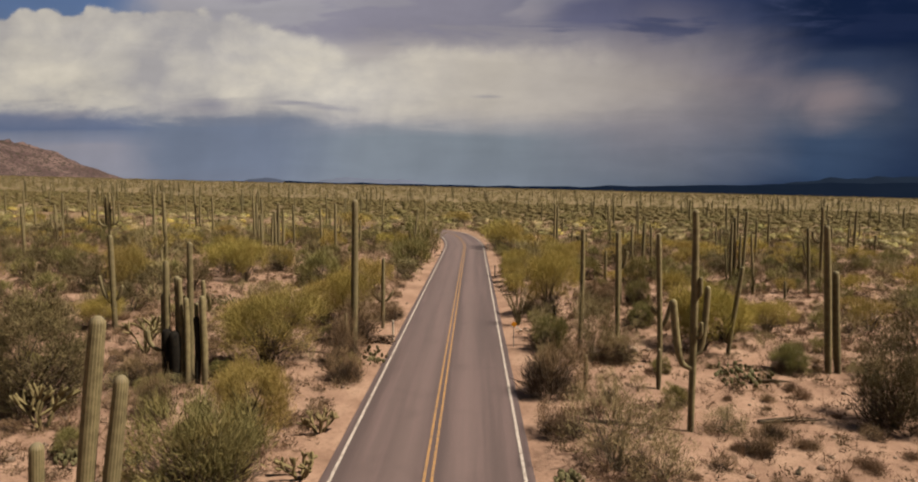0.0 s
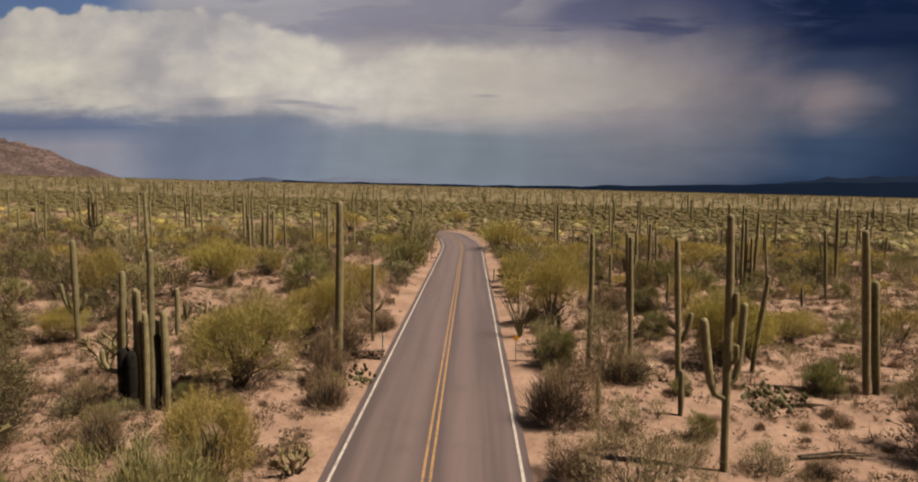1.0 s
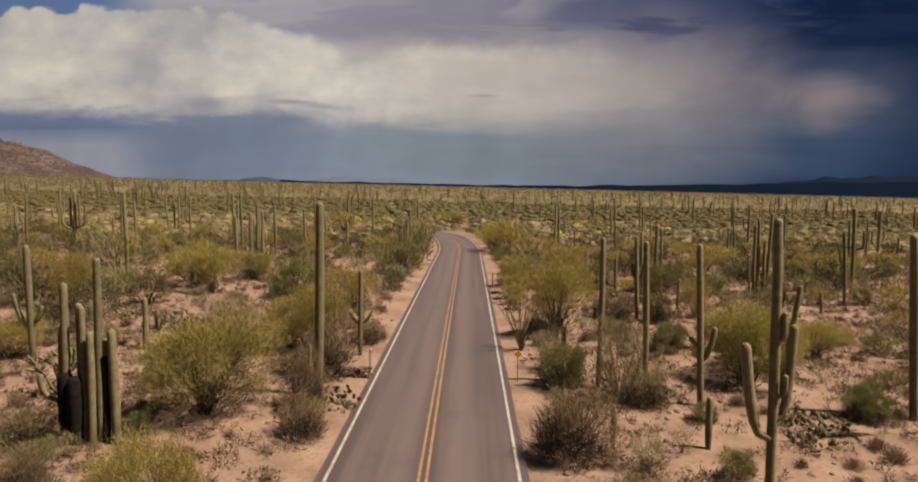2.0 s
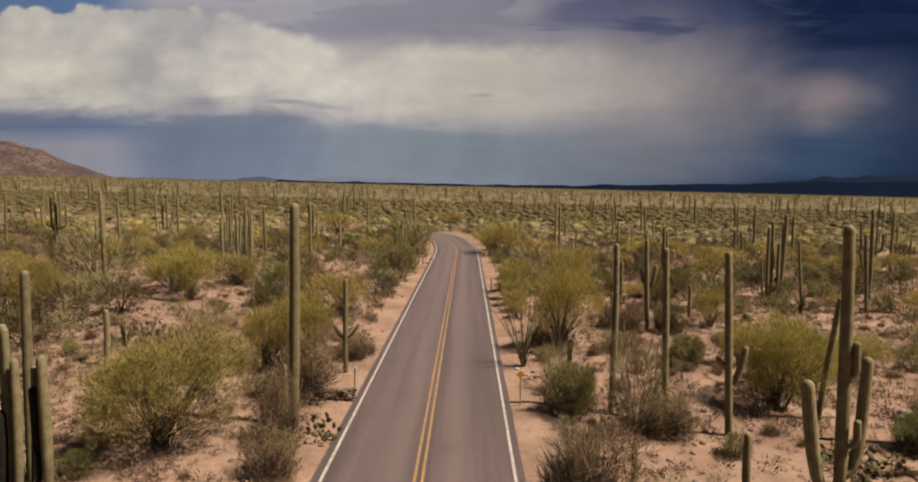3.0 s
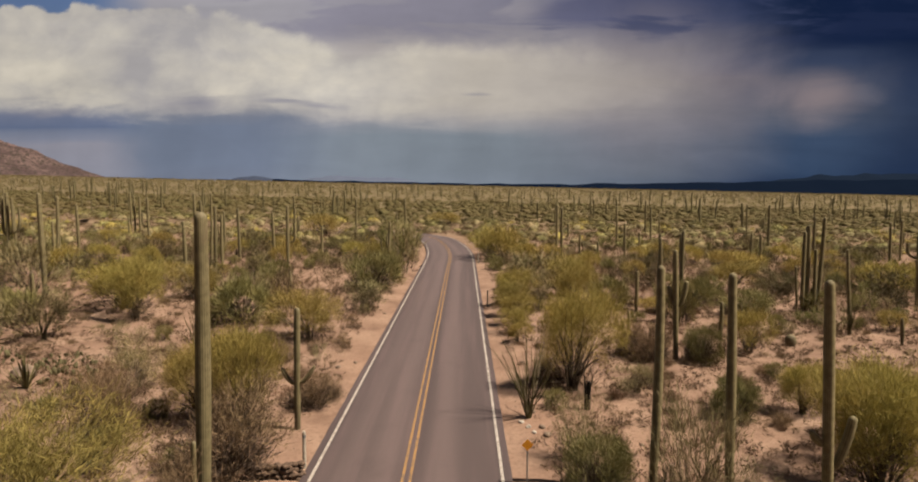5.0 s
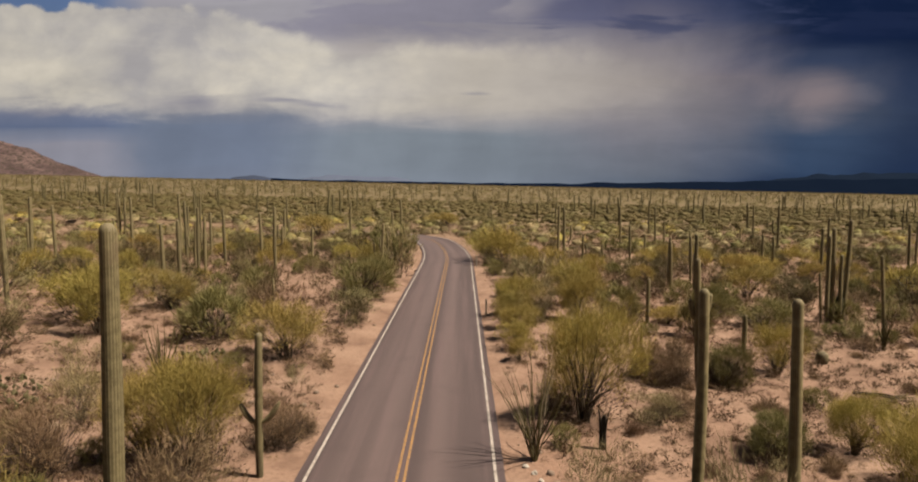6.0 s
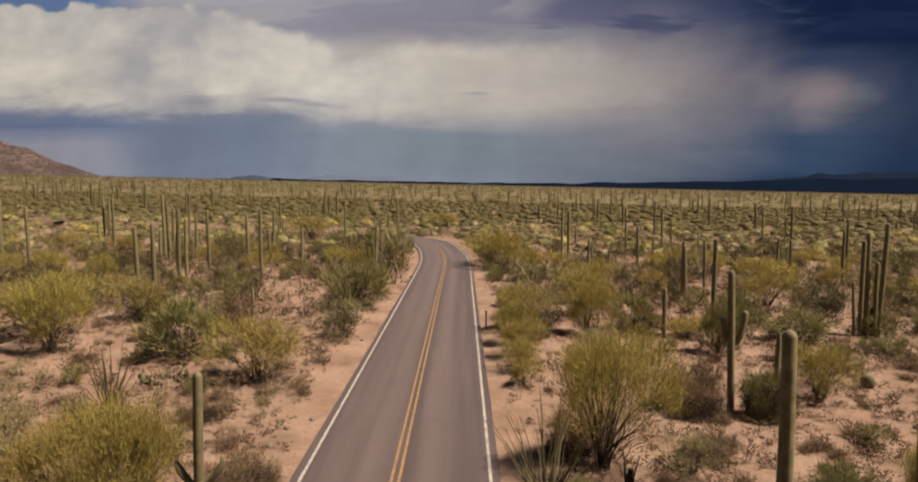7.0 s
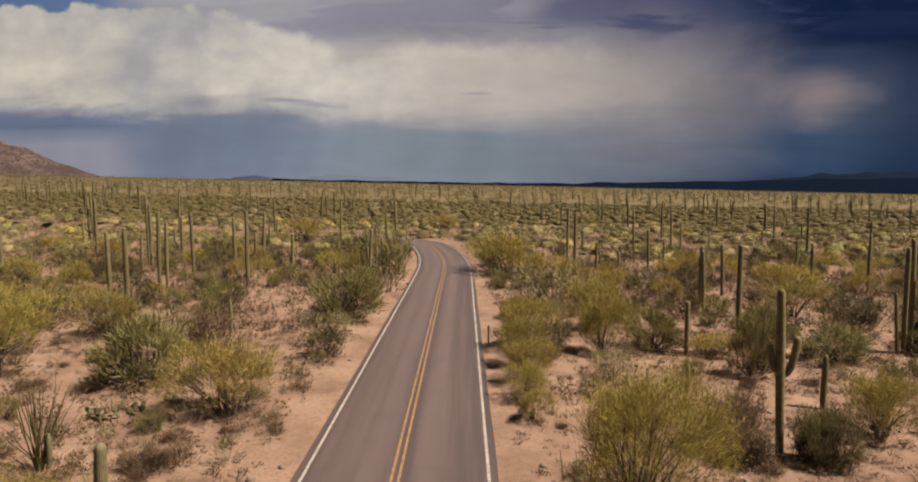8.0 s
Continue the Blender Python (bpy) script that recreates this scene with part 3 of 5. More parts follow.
def shrub_parts(kind, seed, density=1.0, coarse=1.0):
    """Meshes of trunk and crown of one shrub of its usual size."""
    R, H, n, each, spread, ln, wd, outward, up, wild, low, limbs, lr, barked, label, cat = SHRUBS[kind]
    rng = np.random.default_rng(seed)
    n = max(8, int(n * (0.5 + 0.5 * density)))
    each = max(8, int(each * density))
    lobes = [(rng.uniform(0, 2 * math.pi), rng.uniform(-0.2, 0.9), rng.uniform(0.25, 0.62)) for _ in range(7)]
    centres = []
    while len(centres) < n:
        a, e = rng.uniform(0, 2 * math.pi), math.asin(rng.uniform(-0.36 if kind == "palo_verde" else -0.45, 1.0))
        k = 0.62 + sum(w * max(0.0, math.cos(a - b) * math.cos(e) * math.cos(g) + math.sin(e) * math.sin(g)) ** 4 for b, g, w in lobes)
        k *= rng.uniform(0.45, 1.0) ** 0.6
        z = H * (low + 0.30 + (1 - low - 0.30) * math.sin(e) * k) if e > 0 else H * (low + 0.30 + 0.75 * math.sin(e))
        k = min(0.87 * k, 1.08)
        centres.append((R * k * math.cos(e) * math.cos(a), R * k * math.cos(e) * math.sin(a), max(z, 0.07 * H)))
    v, f = blades(rng, centres, each, spread, ln * coarse, wd * coarse, outward, up, wild, (0, 0, 0.15 * H))
    tv, tf = [], []
    picks = rng.choice(len(centres), size=min(len(centres), int(limbs * (0.5 + 2.5 * density))), replace=False)
    for i, k in enumerate(picks):
        c = Vector(centres[int(k)])
        b = Vector((rng.uniform(-1, 1) * 0.12 * R, rng.uniform(-1, 1) * 0.12 * R, -0.1))
        mid = b.lerp(c, 0.5) + Vector((rng.normal(0, 0.08 * R), rng.normal(0, 0.08 * R), 0.10 * H))
        r0 = lr * (1.0 if i < limbs else 0.4)
        tube([b, b.lerp(mid, 0.5) + Vector((0, 0, 0.05 * H)), mid, c], [r0, r0 * 0.75, r0 * 0.5, r0 * 0.2], 4 if density > 0.5 else 3, 0.0, tv, tf, False)
    trunk = mesh_of(kind + "_trunk", tv, tf, M[barked])
    inner = []
    for _ in range(4 if kind == "acacia" else 16 if kind == "palo_verde" else 46 if density > 0.5 else 24):
        a, k = rng.uniform(0, 2 * math.pi), (0.5 if kind == "palo_verde" else 0.7) * R * math.sqrt(rng.uniform(0, 1))
        inner.append((k * math.cos(a), k * math.sin(a), H * rng.uniform(0.05, 0.34)))
    v2, f2 = blades(rng, inner, max(6, int(45 * density)), 0.16 * R, 0.40, (0.018 if kind in ("bursage", "palo_verde") else 0.028) * coarse, 1.0, 0.5, 0.5, (0, 0, 0.0))
    crown = tri_mesh(kind + "_crown", np.concatenate((v, v2)), np.concatenate((f, f2 + len(v))), M[kind])
    crown.materials.append(M["twigs"])
    crown.polygons.foreach_set("material_index", np.repeat((0, 1), (len(f), len(f2))).astype(np.int32))
    return trunk, crown


def shrub(kind, seed, density=1.0, coarse=1.0):
    label, cat = SHRUBS[kind][-2:]
    trunk, crown = shrub_parts(kind, seed, density, coarse)
    ob = thing(kind + "_bush", pose(0, 0, 0), label, cat, kind.replace("_", " ") + " bushes")
    part("trunk", trunk, ob)
    part("crown", crown, ob)
    return ob


STOCK = {}


def from_stock(kind, level, pick):
    """A master bush of that kind and fineness, the first of which is used itself."""
    key = (kind, level, pick)
    if key not in STOCK:
        density, coarse = ((0.9, 1.15), (0.36, 1.95), (0.145, 3.1), (0.07, 4.3))[level]
        STOCK[key] = [shrub(kind, sum(map(ord, kind)) * 10 + pick, density, coarse), False]
    return STOCK[key]


def place(entry, m, scale):
    """Uses a master at its first place and copies of it after that."""
    ob, used = entry
    s = Matrix.Diagonal((*scale, 1.0))
    if used:
        return copy_thing(ob, m @ s @ Matrix.Diagonal((1 / ob.scale[0], 1 / ob.scale[1], 1 / ob.scale[2], 1)))
    ob.matrix_basis = m @ s
    entry[1] = True
    return ob


OCCUPIED = []
PLANT_RNG = random.Random(5)


def plant_shrub(kind, x, y, half, height, level=0):
    R, H = SHRUBS[kind][:2]
    spin = PLANT_RNG.uniform(0, 360)
    sx = max(0.35, half / R)
    OCCUPIED.append((x, y, half))
    return place(from_stock(kind, level, PLANT_RNG.randrange(4)), pose(x, y, ground_z(x, y) - 0.03, 0, 0, spin), (sx, sx, max(0.35, height / H)))


def ocotillo(x, y, half, height, wands=18, bare=False):
    """Long thin wands that rise in a fan from one foot, bare or in leaf."""
    rng = random.Random(int(x * 31 + y * 17))
    ob = thing("ocotillo", pose(x, y, ground_z(x, y)), "ocotillo shrub with green and bare pale wands fanning upward" if bare else "ocotillo shrub with long thin thorny wands fanning upward", "shrub", "ocotillos")
    for i in range(wands):
        a, k = 2.4 * i + rng.uniform(-0.4, 0.4), rng.uniform(0.2, 1.1)
        h = height * rng.uniform(0.62, 1.1) * (1.1 - 0.25 * k)
        pts = [(0.06 * math.cos(a), 0.06 * math.sin(a), -0.08)]
        for q in (0.25, 0.5, 0.75, 1.0):
            w = half * k * q ** 1.25
            pts.append((w * math.cos(a) + rng.uniform(-0.07, 0.07), w * math.sin(a) + rng.uniform(-0.07, 0.07), h * q))
        v, f = tube(pts, [k * 0.025 for k in (1.0, 0.85, 0.7, 0.5, 0.25)], 5)
        part("wand", mesh_of("wand", v, f, M["pale_twig"] if bare and i % 3 == 0 else M["ocotillo"]), ob)
    OCCUPIED.append((x, y, half))
    return ob


JOINT = []


def joint_mesh():
    """One blunt spiny stem joint of unit length."""
    if not JOINT:
        v, f = tube([(0, 0, -0.04), (0, 0, 0.12), (0, 0, 0.5), (0, 0, 0.88), (0, 0, 1.0)], [0.11, 0.17, 0.19, 0.15, 0.06], 8, 0.2)
        JOINT.append(mesh_of("joint", v, f, M["cholla"]))
    return JOINT[0]


def cholla(x, y, half, height):
    """Forked, jointed stems with blunt ends."""
    rng = random.Random(int(x * 31 + y * 17))
    ob = thing("cholla", pose(x, y, ground_z(x, y)), "branching cholla cactus with pale spiny jointed stems", "cactus", "chollas")

    def grow(p, d, size, depth):
        q = p + d * size
        m = Matrix.Translation(p) @ d.to_track_quat("Z", "Y").to_matrix().to_4x4() @ Matrix.Diagonal((0.30, 0.30, size * 1.05, 1))
        part("joint", joint_mesh(), ob, at=m)
        if depth and q.z < height * 1.05:
            for _ in range(rng.choice((2, 2, 3))):
                e = (d + Vector((rng.uniform(-1, 1), rng.uniform(-1, 1), rng.uniform(-0.35, 0.7)))).normalized()
                if q.z + e.z * size < 0.05:
                    e.z = abs(e.z)
                grow(q, e, size * rng.uniform(0.7, 0.95), depth - 1)

    for i in range(5):
        a = 2 * math.pi * i / 5 + rng.uniform(-0.5, 0.5)
        grow(Vector((0.1 * math.cos(a), 0.1 * math.sin(a), -0.05)), Vector((math.cos(a) * half, math.sin(a) * half, height)).normalized(), 0.36 * max(half, height), 2)
    OCCUPIED.append((x, y, half))
    return ob


def yucca(x, y, half, height):
    """A rosette of stiff sword leaves."""
    rng = random.Random(int(x * 31 + y * 17))
    ob = thing("yucca", pose(x, y, ground_z(x, y)), "spiky rosette of narrow green sword-shaped leaves", "shrub")
    for i in range(26):
        a, k = i * 2.4, 0.15 + 0.85 * (i % 7) / 6
        ca, sa, h = math.cos(a), math.sin(a), height * (1.0 - 0.55 * k) * rng.uniform(0.85, 1.1)
        w = 0.045
        v = []
        for q, f in ((0.02, 0.8), (0.4, 1.0), (0.8, 0.6), (1.0, 0.05)):
            r, z = half * k * q, h * q - 0.05 * k * q * q
            v += [(ca * r - sa * w * f, sa * r + ca * w * f, z), (ca * r, sa * r, z - 0.03 * f), (ca * r + sa * w * f, sa * r - ca * w * f, z)]
        faces = [(3 * j + m, 3 * j + m + 1, 3 * j + m + 4, 3 * j + m + 3) for j in range(3) for m in range(2)]
        part("leaf", mesh_of("leaf", v, faces, M["ocotillo"]), ob)
    OCCUPIED.append((x, y, half))
    return ob


PAD = []


def pad_mesh():
    """One flat oval pad, its foot at the origin."""
    if not PAD:
        v, f = [], []
        rings = ((0.0, 0.25), (0.18, 0.62), (0.45, 0.95), (0.72, 0.95), (0.92, 0.55), (1.0, 0.12))
        for z, w in rings:
            for k in range(8):
                a = 2 * math.pi * k / 8
                v.append((0.40 * w * math.cos(a), 0.09 * (0.4 + 0.6 * w) * math.sin(a), z))
        for i in range(len(rings) - 1):
            for k in range(8):
                f.append((i * 8 + k, i * 8 + (k + 1) % 8, i * 8 + 8 + (k + 1) % 8, i * 8 + 8 + k))
        f.append(tuple(40 + k for k in range(8)))
        PAD.append(mesh_of("pad", v, f, M["pear"], True))
    return PAD[0]


def prickly_pear(x, y, half, height):
    rng = random.Random(int(x * 31 + y * 17))
    ob = thing("prickly_pear", pose(x, y, ground_z(x, y)), "low spreading prickly pear cactus with pale green oval pads", "cactus", "prickly pears")
    for i in range(int(18 + 24 * half)):
        a, k = rng.uniform(0, 2 * math.pi), math.sqrt(rng.uniform(0, 1))
        size = rng.uniform(0.19, 0.30)
        layer = rng.random() ** 1.4 * (1 - 0.6 * k)
        z = max(-0.04, (height - size) * layer)
        part("pad", pad_mesh(), ob, at=pose(half * k * math.cos(a), half * k * math.sin(a), z, rng.uniform(-40, 40), rng.uniform(-40, 40), rng.uniform(0, 360)) @ Matrix.Scale(size, 4))
    OCCUPIED.append((x, y, half))
    return ob


def put(kind, x, y, half, height):
    """One plant of that kind, of that half width and height."""
    if kind in SHRUBS:
        return plant_shrub(kind, x, y, half, height, 0 if y < 52 else 1 if y < 76 else 2)
    return {"ocotillo": ocotillo, "cholla": cholla, "yucca": yucca, "prickly_pear": prickly_pear}[kind](x, y, half, height)


# ---- the land ----
def spaced(limit, near, fine, growth, lowest):
    """Coordinates from lowest up to limit, close together out to near."""
    out, s = [0.0], fine
    while out[-1] < limit:
        out.append(out[-1] + s)
        if out[-1] > near:
            s *= growth
    neg, s = [], fine
    q = 0.0
    while q > lowest:
        q -= s
        neg.append(q)
        if q < -near * 0.45:
            s *= growth
    return neg[::-1] + out


def build_ground():
    xs = spaced(4400, 40, 0.7, 1.13, -4400)
    ys = spaced(4600, 100, 0.7, 1.12, -1500)
    v = [(x, y, ground_z(x, y)) for y in ys for x in xs]
    w = len(xs)
    f = [(j * w + i, j * w + i + 1, (j + 1) * w + i + 1, (j + 1) * w + i) for j in range(len(ys) - 1) for i in range(w - 1)]
    ob = new("ground", mesh_of("ground", v, f, M["sand"], True))
    tagged(ob, "pinkish sandy desert ground with gravel and dry patches", "ground", kind="structure")


def ribbon(name, cuts, mat, lift, ragged=0.0):
    """A band along the road, cut across at the given distances from its middle."""
    v, f, w = [], [], len(cuts)
    for i, (x, y, q) in enumerate(ROAD):
        for j, off in enumerate(cuts):
            o = off + (math.copysign(ragged * noise.noise((i * 0.7, off, 2.0)), off) if abs(off) > 3.1 else 0.0)
            px, py = x + o * math.cos(q), y + o * math.sin(q)
            v.append((px, py, land(-1.35, py) + lift[j] - 0.004 * abs(off)))
    for i in range(len(ROAD) - 1):
        for j in range(w - 1):
            f.append((i * w + j, i * w + j + 1, (i + 1) * w + j + 1, (i + 1) * w + j))
    me = mesh_of(name, v, f, mat)
    layer = me.uv_layers.new(name="across")
    for loop in me.loops:
        layer.data[loop.index].uv = (cuts[loop.vertex_index % w] / 6.6 + 0.5, (loop.vertex_index // w) * 0.1)
    return me


def build_road():
    cuts = (-3.30, -3.27, -1.6, 0.0, 1.6, 3.27, 3.30)
    road = new("road", ribbon("road", cuts, M["asphalt"], (-0.12, 0.05, 0.05, 0.05, 0.05, 0.05, -0.12), 0.06))
    tagged(road, "two-lane grey-brown asphalt desert road with worn wheel tracks", "road", kind="structure")
    for side in (-1, 1):
        part("edge_line", ribbon("edge_line", sorted((side * 2.93, side * 3.03)), M["white_paint"], (0.056, 0.056)), road, "worn white edge line")
        part("centre_line", ribbon("centre_line", sorted((side * 0.075, side * 0.165)), M["yellow_paint"], (0.056, 0.056)), road, "worn yellow centre line")


build_ground()
build_road()


def ridge(name, y, x0, x1, profile, foot, mat, label, depth=500.0, n=90, rough=0.12, seed=1.0):
    """A range of hills: profile(k) gives the crest's height for k from 0 to 1."""
    v, f = [], []
    rows = 7
    for i in range(n + 1):
        k = i / n
        x = x0 + (x1 - x0) * k
        top = profile(k)
        for j in range(rows):
            q = j / (rows - 1) * 2 - 1
            hh = max(0.0, 1 - abs(q)) ** 0.8
            bump = 1 + rough * noise.fractal((x * 0.004, q * 1.5, seed), 1.0, 2.0, 4)
            v.append((x, y + q * depth, foot + (top - foot) * hh * bump))
    for i in range(n):
        for j in range(rows - 1):
            a = i * rows + j
            f.append((a, a + rows, a + rows + 1, a + 1))
    tagged(new(name, mesh_of(name, v, f, mat, True)), label, "mountains", kind="structure")


def build_hill():
    """The red rocky hill at the edge of the plain."""
    cx, cy, rx, ry = -745.0, 1010.0, 190.0, 230.0
    v, f, n = [], [], 150
    for j in range(n + 1):
        for i in range(n + 1):
            a, b = (i / n * 2 - 1) * 1.2, (j / n * 2 - 1) * 1.2
            x, y = cx + rx * a, cy + ry * b
            d = math.hypot(a * (0.45 if a < 0 else 1.0), b)
            k = smooth(1.0, 0.0, d) * 0.55 + max(0.0, 1 - d) * 0.45 if d < 1 else 0.0
            lump = 1 + 0.16 * noise.fractal((x * 0.016, y * 0.016, 3.0), 1.0, 2.0, 5) + 0.10 * abs(noise.fractal((x * 0.05, y * 0.05, 7.0), 0.8, 2.0, 5))
            v.append((x, y, 22.0 + 66.0 * k * lump - (16 if d > 0.98 else 0)))
    for j in range(n):
        for i in range(n):
            a = j * (n + 1) + i
            f.append((a, a + 1, a + n + 2, a + n + 1))
    tagged(new("hill", mesh_of("hill", v, f, M["hill"], True)), "low reddish rocky hill dotted with dark scrub", "hill", kind="structure")


build_hill()

# ---- far ranges and the valley under the storm, haze and cloud shade in their colours ----
ridge("far_valley", 3900.0, -1500.0, 5200.0, lambda k: 50 + 27 * smooth(700.0, 2700.0, 6700.0 * k - 1500.0) + 27 * smooth(300.0, -1500.0, 6700.0 * k - 1500.0), -420.0, M["shaded_navy_far"], "dark blue valley floor in the far distance, storm shade put into its colour", 500.0, 90, 0.02, 2.0)
ridge("far_ridge", 4400.0, 1500.0, 4200.0, lambda k: 30 + 115 * smooth(0.0, 0.5, k) * (1 - 0.3 * k), -60.0, M["hazy_ridge_far"], "faint dark blue mountain range, rain haze put into its colour", 350.0, 70, 0.16, 5.0)
ridge("far_mountain", 4300.0, -1150.0, -300.0, lambda k: 60 + 50 * math.sin(math.pi * k) ** 1.1 + 10 * math.sin(9 * k), -20.0, M["hazy_blue_far"], "blue mountain on the horizon, haze put into its colour", 300.0, 70, 0.14, 9.0)
ridge("far_butte", 3000.0, -1080.0, -890.0, lambda k: 60 + 14 * math.sin(math.pi * k), -20.0, M["hazy_butte_far"], "small dark blue hill on the horizon", 120.0, 40, 0.2, 7.0)

# ---- saguaros beside the road ----
saguaro(-6.3, 33.1, 8.35, 0.215, 0.1)
saguaro(-6.85, 33.9, 2.1, 0.12)
saguaro(-21.6, 37.5, 5.7, 0.19, -0.1, [(1.6, 185, 0.75, 3.3, 0.12, 0.45), (1.8, 0, 0.55, 2.7, 0.11, 0.45)])
saguaro(-5.8, 40.5, 4.6, 0.14, 0.05, [(1.7, 175, 0.62, 2.35, 0.085, 1), (1.75, -5, 0.66, 2.45, 0.085, 1)])
saguaro(-17.4, 40.3, 2.8, 0.17)
saguaro(-12.8, 49.5, 1.25, 0.11)
saguaro(-13.5, 67.8, 2.3, 0.14)
saguaro(8.2, 23.4, 8.3, 0.150, -0.1, [(2.4, 178, 0.74, 5.0, 0.14, 0.28), (2.9, 5, 0.52, 5.5, 0.12, 0.28), (5.1, -15, 0.22, 5.85, 0.085), (3.6, -35, 0.28, 4.2, 0.08)])
saguaro(9.9, 33.3, 6.9, 0.16, -0.26, [(2.6, 185, 0.44, 3.0, 0.10, 1), (1.95, -8, 0.62, 3.4, 0.12, 0.55)])
saguaro(8.4, 28.4, 1.85, 0.14)
saguaro(5.1, 28.4, 1.55, 0.13)
saguaro(6.05, 35.6, 6.9, 0.15, 0.05)
saguaro(7.95, 34.8, 6.85, 0.15, -0.05)
saguaro(14.05, 34.8, 4.9, 0.14, 0.6, [(0.7, 150, 0.3, 1.5, 0.08)])
saguaro(17.95, 31.9, 7.45, 0.20, -0.45)
saguaro(18.45, 32.0, 5.2, 0.20, -0.35)
saguaro(11.85, 51.0, 5.9, 0.17, -0.2, [(3.0, 170, 0.30, 3.95, 0.125, 0.3), (2.85, -5, 0.58, 4.25, 0.13, 0.4)])
saguaro(16.5, 56.6, 2.4, 0.16)
saguaro(27.3, 55.9, 1.65, 0.14)
saguaro(-32.3, 65.0, 2.1, 0.15)
saguaro(25.8, 58.7, 5.6, 0.12, -0.3)
saguaro(-52.4, 90.5, 7.6, 0.22, 0.0, [(2.7, 180, 1.7, 5.6, 0.15), (2.9, 165, 0.65, 7.2, 0.15), (2.8, -10, 0.75, 7.0, 0.15), (2.9, 5, 1.35, 5.9, 0.14)])
saguaro(13.6, 65.4, 3.2, 0.16)
saguaro(11.1, 58.1, 1.4, 0.12)
saguaro(10.7, 57.9, 0.7, 0.10)
saguaro(31.4, 59.7, 6.2, 0.16, -0.3, [(3.2, 160, 0.45, 4.9, 0.10, 0.5)])
saguaro(37.2, 68.6, 8.2, 0.20, 0.0, [(4.4, 170, 0.9, 5.6, 0.13), (4.2, -10, 0.9, 6.0, 0.13)])


def stem_cluster(x, y, label, stems, dead):
    """Several stems from one foot. stems: (dx, dy, height, radius, lean); dead: (dx, dy, height, radius) of dark dead bark."""
    ob = thing("saguaro", pose(x, y, ground_z(x, y)), label, "cactus", "saguaros by the road")
    rng = random.Random(3)
    for dx, dy, h, r, lean in stems:
        p, q = column(h, r, (lean, 0.0), rng=rng)
        v, f = tube([(a + dx, b + dy, c) for a, b, c in p], q, 32, 0.15)
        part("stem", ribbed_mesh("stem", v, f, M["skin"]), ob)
        part("tip", tip_mesh(p[-1][0] + dx, p[-1][1] + dy, h, q[-5] * 1.02), ob, "pale woolly growing tip")
    for dx, dy, h, r in dead:
        p, q = column(h, r, (0.0, 0.0), rng=rng, taper=0.95)
        v, f = tube([(a + dx, b + dy, c) for a, b, c in p], q, 20, 0.10)
        part("dead_bark", mesh_of("dead_bark", v, f, M["dead_bark"], True), ob, "blackened dead lower stem")
    return ob


many = stem_cluster(-13.0, 27.7, "clump of saguaro stems with blackened dead bases on sand",
                    [(-0.85, 0.2, 4.0, 0.11, 0.0), (-0.6, 0.0, 5.5, 0.14, 0.0), (0.18, 0.5, 6.3, 0.14, 0.1), (-0.22, 0.1, 4.8, 0.13, 0.05), (0.05, -0.1, 4.75, 0.12, 0.0),
                     (0.36, -0.25, 3.9, 0.13, 0.0), (0.62, 0.15, 3.6, 0.10, 0.05), (1.0, 0.0, 3.95, 0.155, 0.0)],
                    [(-0.58, -0.12, 2.5, 0.24), (-0.22, -0.2, 2.4, 0.26), (0.66, 0.05, 3.0, 0.13)])
_p, _q = arm_path(1.5, radians(185), 0.85, 2.4, 0.11, 0.16)
_v, _f = tube([(a - 0.6, b, c) for a, b, c in _p], _q, 20, 0.16)
part("arm", ribbed_mesh("arm", _v, _f, M["skin"]), many)
stem_cluster(27.6, 66.6, "group of slim saguaro stems rising from one foot", [(-0.75, 0.0, 6.3, 0.15, 0.0), (-0.35, 0.2, 6.8, 0.17, 0.0), (0.15, -0.1, 4.9, 0.14, 0.0), (0.45, 0.1, 7.4, 0.16, 0.35), (-1.15, 0.0, 3.6, 0.10, -0.2)], [(0.2, 0.1, 1.9, 0.26)])
stem_cluster(-7.5, 11.5, "three leaning ribbed saguaro stems growing close together", [(-0.12, 0.0, 6.38, 0.165, 0.68), (0.24, 0.1, 5.23, 0.155, 0.65), (-0.85, -0.1, 3.98, 0.15, 0.2)], [])

# ---- saguaros farther off: a few forms, each used many times ----
SAGUARO_STOCK = {}


